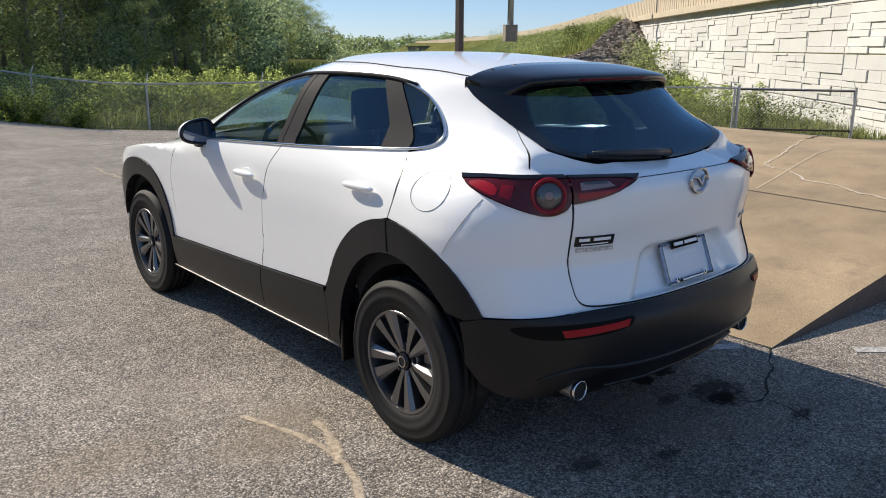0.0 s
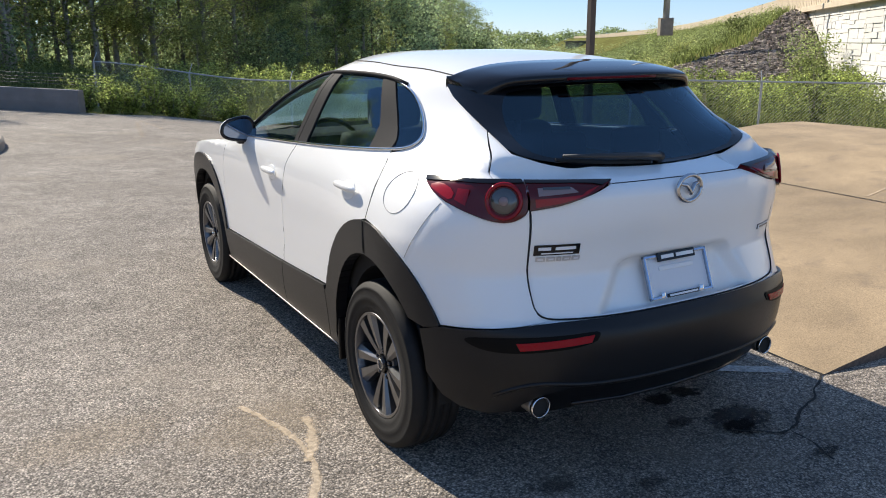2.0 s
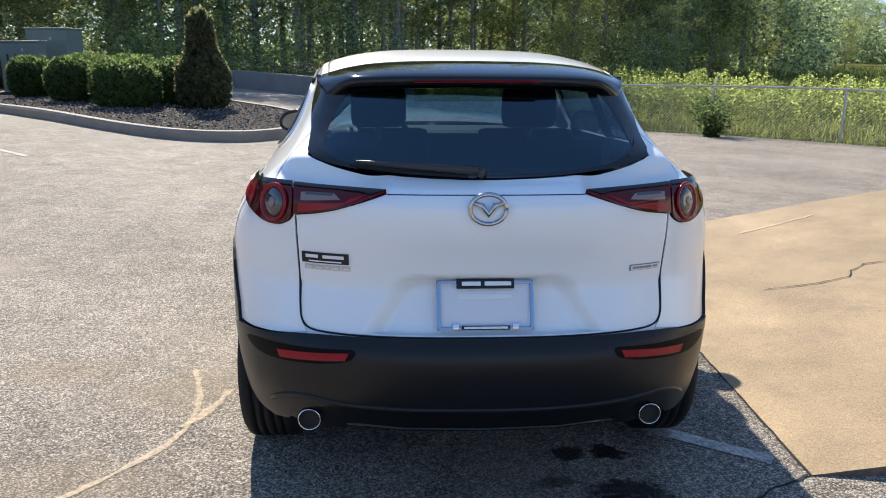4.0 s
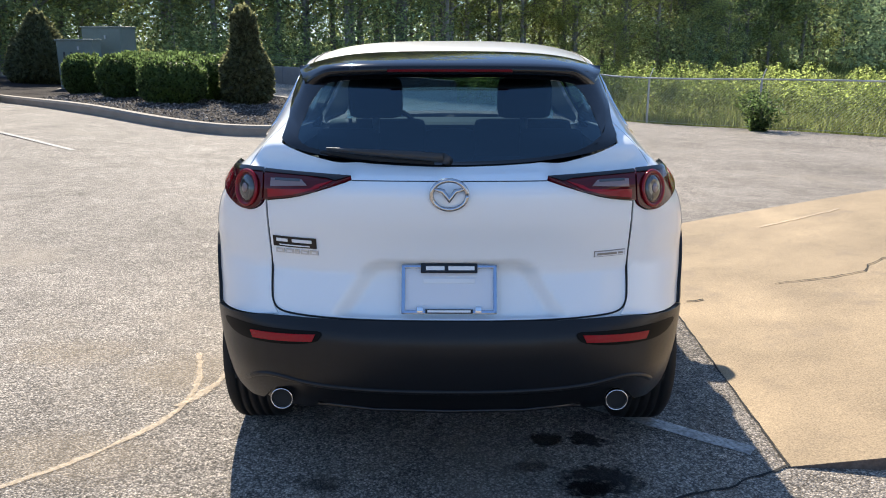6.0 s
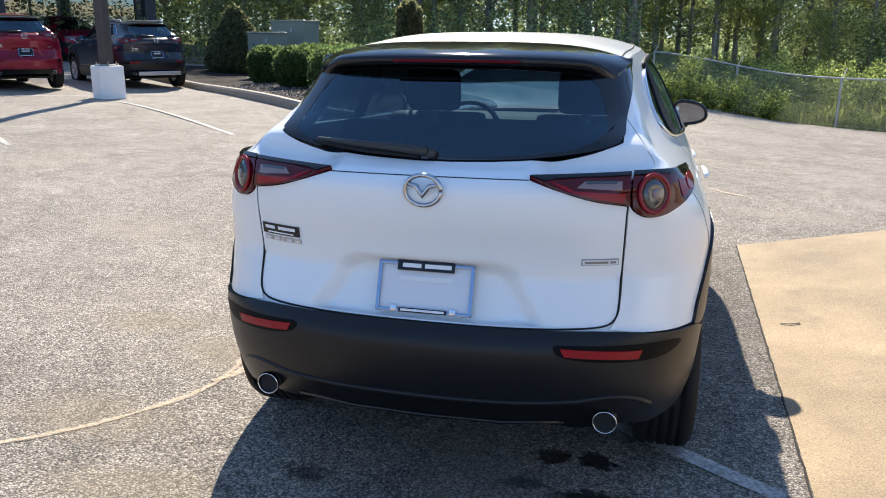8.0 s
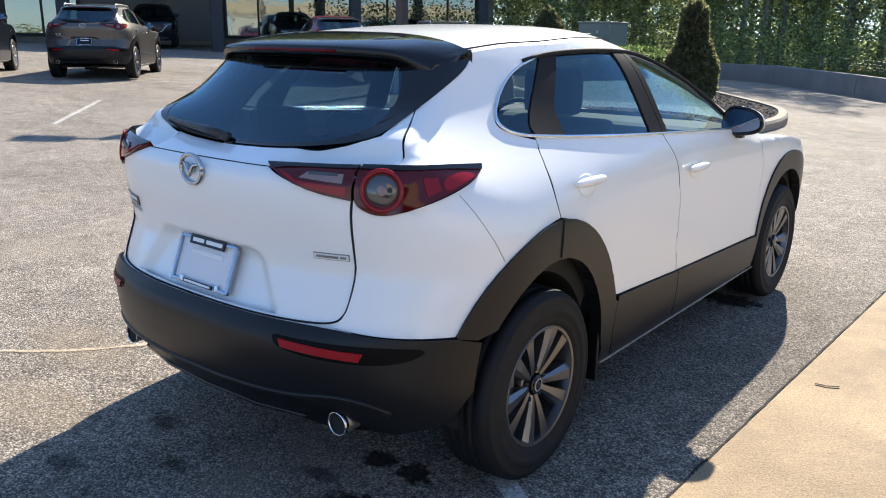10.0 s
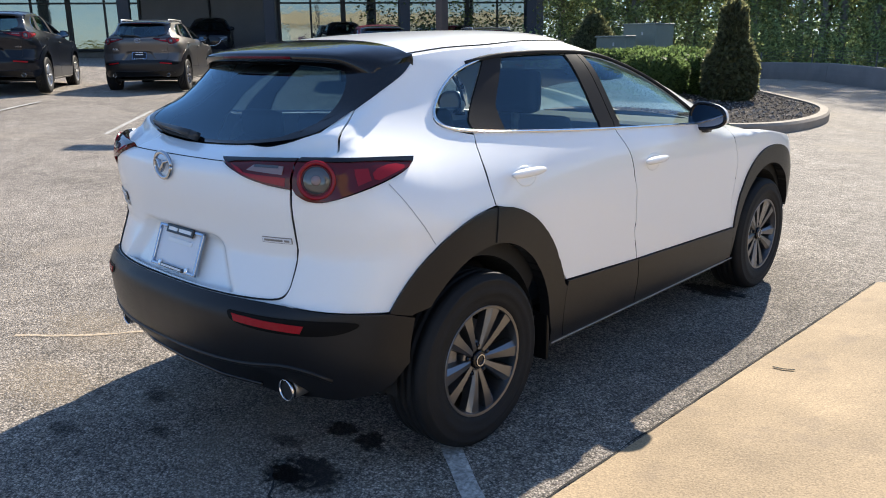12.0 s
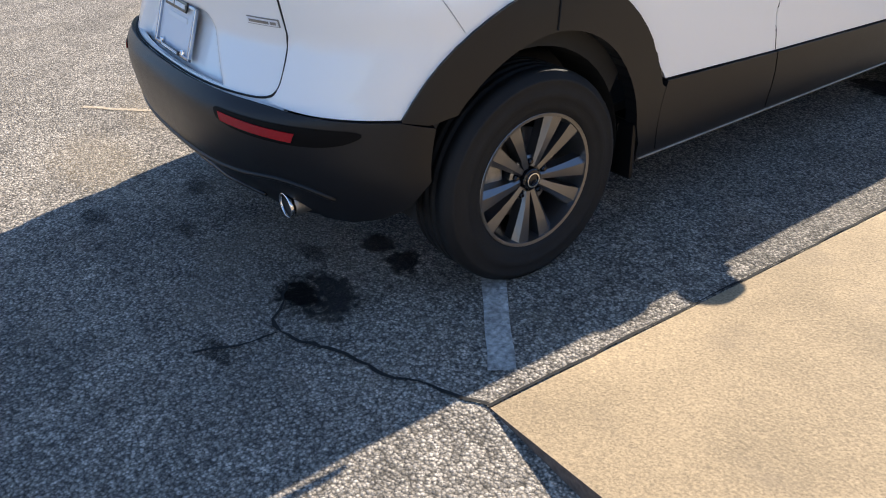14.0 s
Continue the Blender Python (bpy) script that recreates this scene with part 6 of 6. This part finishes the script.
block = bpy.data.meshes.new("parapet_block")
bmesh.ops.recalc_face_normals(b, faces=b.faces[:])
b.to_mesh(block)
b.free()
block.materials.append(M["parapet"])
for i in range(76):
    s = 6 + 4 * i
    p = hw(s, 11.5, 4.15)
    ob = new("parapet_block", block)
    ob.parent = par
    ob.matrix_basis = Matrix.Translation(p) @ hw_axes(s)
    if i < 14:
        ob = part("coping", box(3.99, .55, .30, (0, 0, 0), .02), M["parapet"], par)
        ob.matrix_basis = Matrix.Translation(hw(s, 11.42, 3.50)) @ Matrix((WD, WN, (0, 0, 1))).transposed().to_4x4()
tagged(par, "tan concrete parapet along the raised highway", "parapet")


def bank(s, o):
    """Height of the grassy bank before and below the parapet."""
    e = min(max((s - 44) / 16, 0), 1)
    e = e * e * (3 - 2 * e)
    k = min(max((o + 2) / 13.3, 0), 1)
    p = hw(s, o, 0)
    base = land(p.x, p.y) - .1
    return base + (3.55 - base) * (k ** 1.15) * e


ss = span(40, 110, 35) + span(118, 310, 24)
os_ = span(-4, 11.45, 18)
v = [hw(s, o, bank(s, o)) for s in ss for o in os_]
m = len(os_)
f = [[j * m + i, j * m + i + 1, (j + 1) * m + i + 1, (j + 1) * m + i] for j in range(len(ss) - 1) for i in range(m - 1)]
v += [hw(s, o, z) for s in (5, 108) for o, z in ((11.75, 3.6), (40, 3.6))]
f.append([len(v) - 4, len(v) - 3, len(v) - 1, len(v) - 2])
tagged(mesh_object("embankment", v, f, M["soil"], smooth=True), "grassy earth bank rising to the highway", "bank", kind="structure")
rng = random.Random(31)
v, f = [], []
for _ in range(42000):
    s, o = 46 + 150 * rng.random() ** 1.7, rng.uniform(-3, 11.3)
    if o > 1.2 and s < 55.5 + max(o - 8, 0) * 1.8 and rng.random() > .10:
        continue
    h = rng.uniform(.25, .65)
    p = hw(s, o, bank(s, o))
    a = rng.uniform(0, 6.3)
    b = Vector((math.cos(a), math.sin(a), 0)) * .03
    i = len(v)
    v += [p - b, p + b, p + Vector((rng.uniform(-.2, .2), rng.uniform(-.2, .2), h))]
    f.append([i, i + 1, i + 2])
tagged(mesh_object("bank_grass", v, f, M["weed"]), "rough grass on the highway bank", "grass", kind="stuff")
cs = []
while len(cs) < 620:
    s, o = 50 + 90 * rng.random() ** 1.5, rng.uniform(-3, 10.8)
    if o > 1.2 and s < 56.5 + max(o - 8, 0) * 1.8:
        continue
    p = hw(s, o, bank(s, o))
    cs.append(((p.x, p.y, p.z + rng.uniform(.15, .55)), rng.uniform(.6, 1.3)))
v, f = leaf_cloud(cs, .8, 42000, .13, rng, .7)
tagged(mesh_object("bank_weeds", v, f, M["leaf_a"]), "patches of leafy weeds on the highway bank", "weeds", kind="stuff")
v, f = [], []
for _ in range(9000):
    o = rng.uniform(1.2, 11.3)
    s = rng.uniform(44, 55.5 + max(o - 8, 0) * 1.8)
    c = hw(s, o, bank(s, o) + .05)
    r = rng.uniform(.08, .21)
    i = len(v)
    for dz in (-.5, .5):
        for k in range(4):
            a = k * 1.57 + rng.uniform(-.5, .5)
            q = r * rng.uniform(.6, 1.1)
            v.append(c + Vector((math.cos(a) * q, math.sin(a) * q, dz * r * rng.uniform(.6, 1.2))))
    f += [[i, i + 1, i + 5, i + 4], [i + 1, i + 2, i + 6, i + 5], [i + 2, i + 3, i + 7, i + 6], [i + 3, i, i + 4, i + 7], [i + 4, i + 5, i + 6, i + 7]]
tagged(mesh_object("riprap", v, f, M["riprap"]), "grey broken stone riprap slope beside the wall", "stones", kind="stuff")
for s, o, h, r, sd, mt in ((46.5, 9.4, 3.0, 1.7, 41, "leaf_a"), (44, 10.2, 2.0, 1.3, 42, "leaf_a"), (42, 10.4, 1.4, 1.0, 43, "weed"), (62, 8, 1.0, 1.0, 44, "weed"), (66, 4, 1.2, 1.4, 45, "leaf_b"), (60, 1, 1.6, 1.6, 46, "leaf_a"), (52, 2.0, 1.3, 1.4, 47, "leaf_b"), (75, 0, 1.7, 1.8, 48, "leaf_a"), (84, 3, 2.0, 2.2, 49, "leaf_a"), (92, -1, 2.2, 2.4, 50, "leaf_c"), (104, 4, 2.4, 2.6, 55, "leaf_a"), (120, 1, 2.6, 3.0, 56, "leaf_a"), (140, 6, 2.8, 3.4, 57, "leaf_b")):
    p = hw(s, o, 0)
    t = shrub(p.x, p.y, h, r, sd, M[mt], "bushy green growth on the highway bank", .15, 3200, 11)
    t.location.z = bank(s, o) - .1
ob = light_pole("highway_lamp", 37.9, 37.3, .22, 11, "galv", "tall grey steel highway lamp on a concrete pedestal", block=(.85, 1.0, "kerb"))
ob.location.z = 2.05
b = box(22, 12, 5, (0, 0, 2.5), .2)
hs = new("far_house", None)
hs.matrix_basis = pose(168, 205, -.5, 0, 0, 20) @ Matrix.Diagonal((.4, .4, .4, 1))
part("house_wall", b, M["facade"], hs)
part("roof", box(24, 14, 1.2, (0, 0, 5.4), .2), M["roofs"], hs)
tagged(hs, "small dark flat-roofed building far off", "house")


# ---- the showroom and its canopy ----
BN = Vector((-.82, .57, 0)).normalized()
BT = Vector((.57, .82, 0)).normalized()
BZ = 1.0


def bp(u, n_, z):
    p = BT * u + BN * n_
    return Vector((p.x, p.y, z))


def bmat(u, n_, z):
    m = Matrix((BT, -BN, (0, 0, 1))).transposed().to_4x4()
    m.translation = bp(u, n_, z)
    return m


def at_b(ob, u, n_, z):
    ob.matrix_basis = bmat(u, n_, z)
    return ob


show = new("showroom", None)
at_b(part("rear_wall", box(44, .3, 6.0, (0, -.6, 2.8), .02), M["facade"], show), -8, 37, BZ)
at_b(part("fascia", box(44, 1.2, 2.4, (0, 0, 1.2), .05), M["canopy"], show), -8, 36.5, BZ + 3.6)
at_b(part("plinth", box(44, .4, .3, (0, 0, .15), .02), M["kerb"], show), -8, 36.9, BZ - .1)
for i in range(14):
    u = -29 + 3.1 * i
    if i in (8, 9):
        at_b(part("grey_panel", box(3.0, .2, 3.4, (0, 0, 1.8), .02), M["facade"], show), u, 36.75, BZ)
        continue
    win = new("shop_window", None)
    win.parent = show
    at_b(win, u, 36.8, BZ)
    for k in (-1, 1):
        part("pane", box(1.40, .03, 3.0, (k * .73, 0, 1.85), .004), M["shopglass"], win)
    for x in (-1.5, 0, 1.5):
        part("mullion", box(.09, .12, 3.4, (x, .02, 1.8), .008), M["mullion"], win)
    for z in (.3, 2.35, 3.45):
        part("mullion", box(3.0, .10, .08, (0, .02, z), .008), M["mullion"], win)
for i in range(8):
    at_b(part("column", box(.45, .45, 4.0, (0, 0, 1.9), .03), M["canopy"], show), -28 + 5.6 * i, 31.2, BZ - .2)
at_b(part("canopy_roof", box(46, 7.2, .7, (0, 0, 0), .04), M["canopy"], show), -8, 33.6, BZ + 3.9)
tagged(show, "dark showroom building with tall windows under a deep canopy", "building")

# ---- the cars ----
main_car = build_car("crossover_car", "white")
tagged(main_car, "white crossover car with black lower cladding parked on asphalt", "car")


def other_car(x, y, turn, paint, label, size=(1, 1, 1), mend=()):
    c = copy_thing(main_car, pose(x, y, land(x, y), 0, 0, turn))
    c.scale = size
    for o in c.children_recursive:
        if o.type == "MESH" and o.data.materials and o.data.materials[0] == M["white"]:
            o.material_slots[0].link = "OBJECT"
            o.material_slots[0].material = M[paint]
        elif o.type == "MESH" and o.data.materials[0] == M["clad"] and "clad" in mend:
            o.material_slots[0].link = "OBJECT"
            o.material_slots[0].material = M[paint]
        elif o.type == "MESH" and o.data.materials[0] == M["plate"]:
            o.material_slots[0].link = "OBJECT"
            o.material_slots[0].material = M["gloss"]
        elif o.type == "MESH" and o.data.materials[0] == M["alloy"] and "rims" in mend:
            o.material_slots[0].link = "OBJECT"
            o.material_slots[0].material = M["bright_alloy"]
    if "bars" in mend:
        for sg in (1, -1):
            bar = [(sg * .52, y, 1.535 - .02 * abs(y - .55) ** 2 - (.05 if y in (.0, 1.25) else 0)) for y in (.0, .04, .3, .6, .9, 1.2, 1.25)]
            part("roof_bar", tube(bar, .016, 8), M["bright_alloy"], c, smooth=True)
    if "skid" in mend:
        part("skid_plate", box(1.05, .05, .09, (0, -.80, .36), .015), M["bright_alloy"], c)
    return tagged(c, label, "car", "cars of the lot")


def rear_axle(rx, ry, turn):
    """From the right rear wheel's outer foot to the middle of the rear axle."""
    a = radians(turn)
    return rx - .8 * math.cos(a), ry - .8 * math.sin(a)


T = 56
other_car(*rear_axle(-12.4, 12.9, T), T, "red", "glossy red family crossover car parked on the lot", (.97, 1.0, 1.05), ("clad", "rims"))
other_car(*rear_axle(-11.0, 15.6, T), T, "navy", "black crossover car with pale roof bars parked on the lot", (.99, 1.02, 1.06), ("rims", "bars", "skid"))
other_car(*rear_axle(-14.4, 7.5, T - 8), T - 8, "grey", "grey-brown crossover car with roof bars parked on the lot", (1, 1, 1.02), ("bars",))
other_car(*rear_axle(-15.0, 4.6, T), T, "black", "black family crossover car parked on the lot", (1.03, 1.04, 1.08), ("clad", "rims"))
for u, n_, paint, lab in ((-14.5, 34.0, "navy", "dark car with its front under the canopy"), (-2.5, 34.2, "black", "black car with its front under the canopy"), (3.2, 34.4, "black", "black car with its front under the canopy"), (8.4, 34.0, "red", "dark red car under the canopy")):
    p = bp(u, n_, 0)
    other_car(p.x, p.y, T + 180, paint, lab, (1.03, 1.04, 1.1))
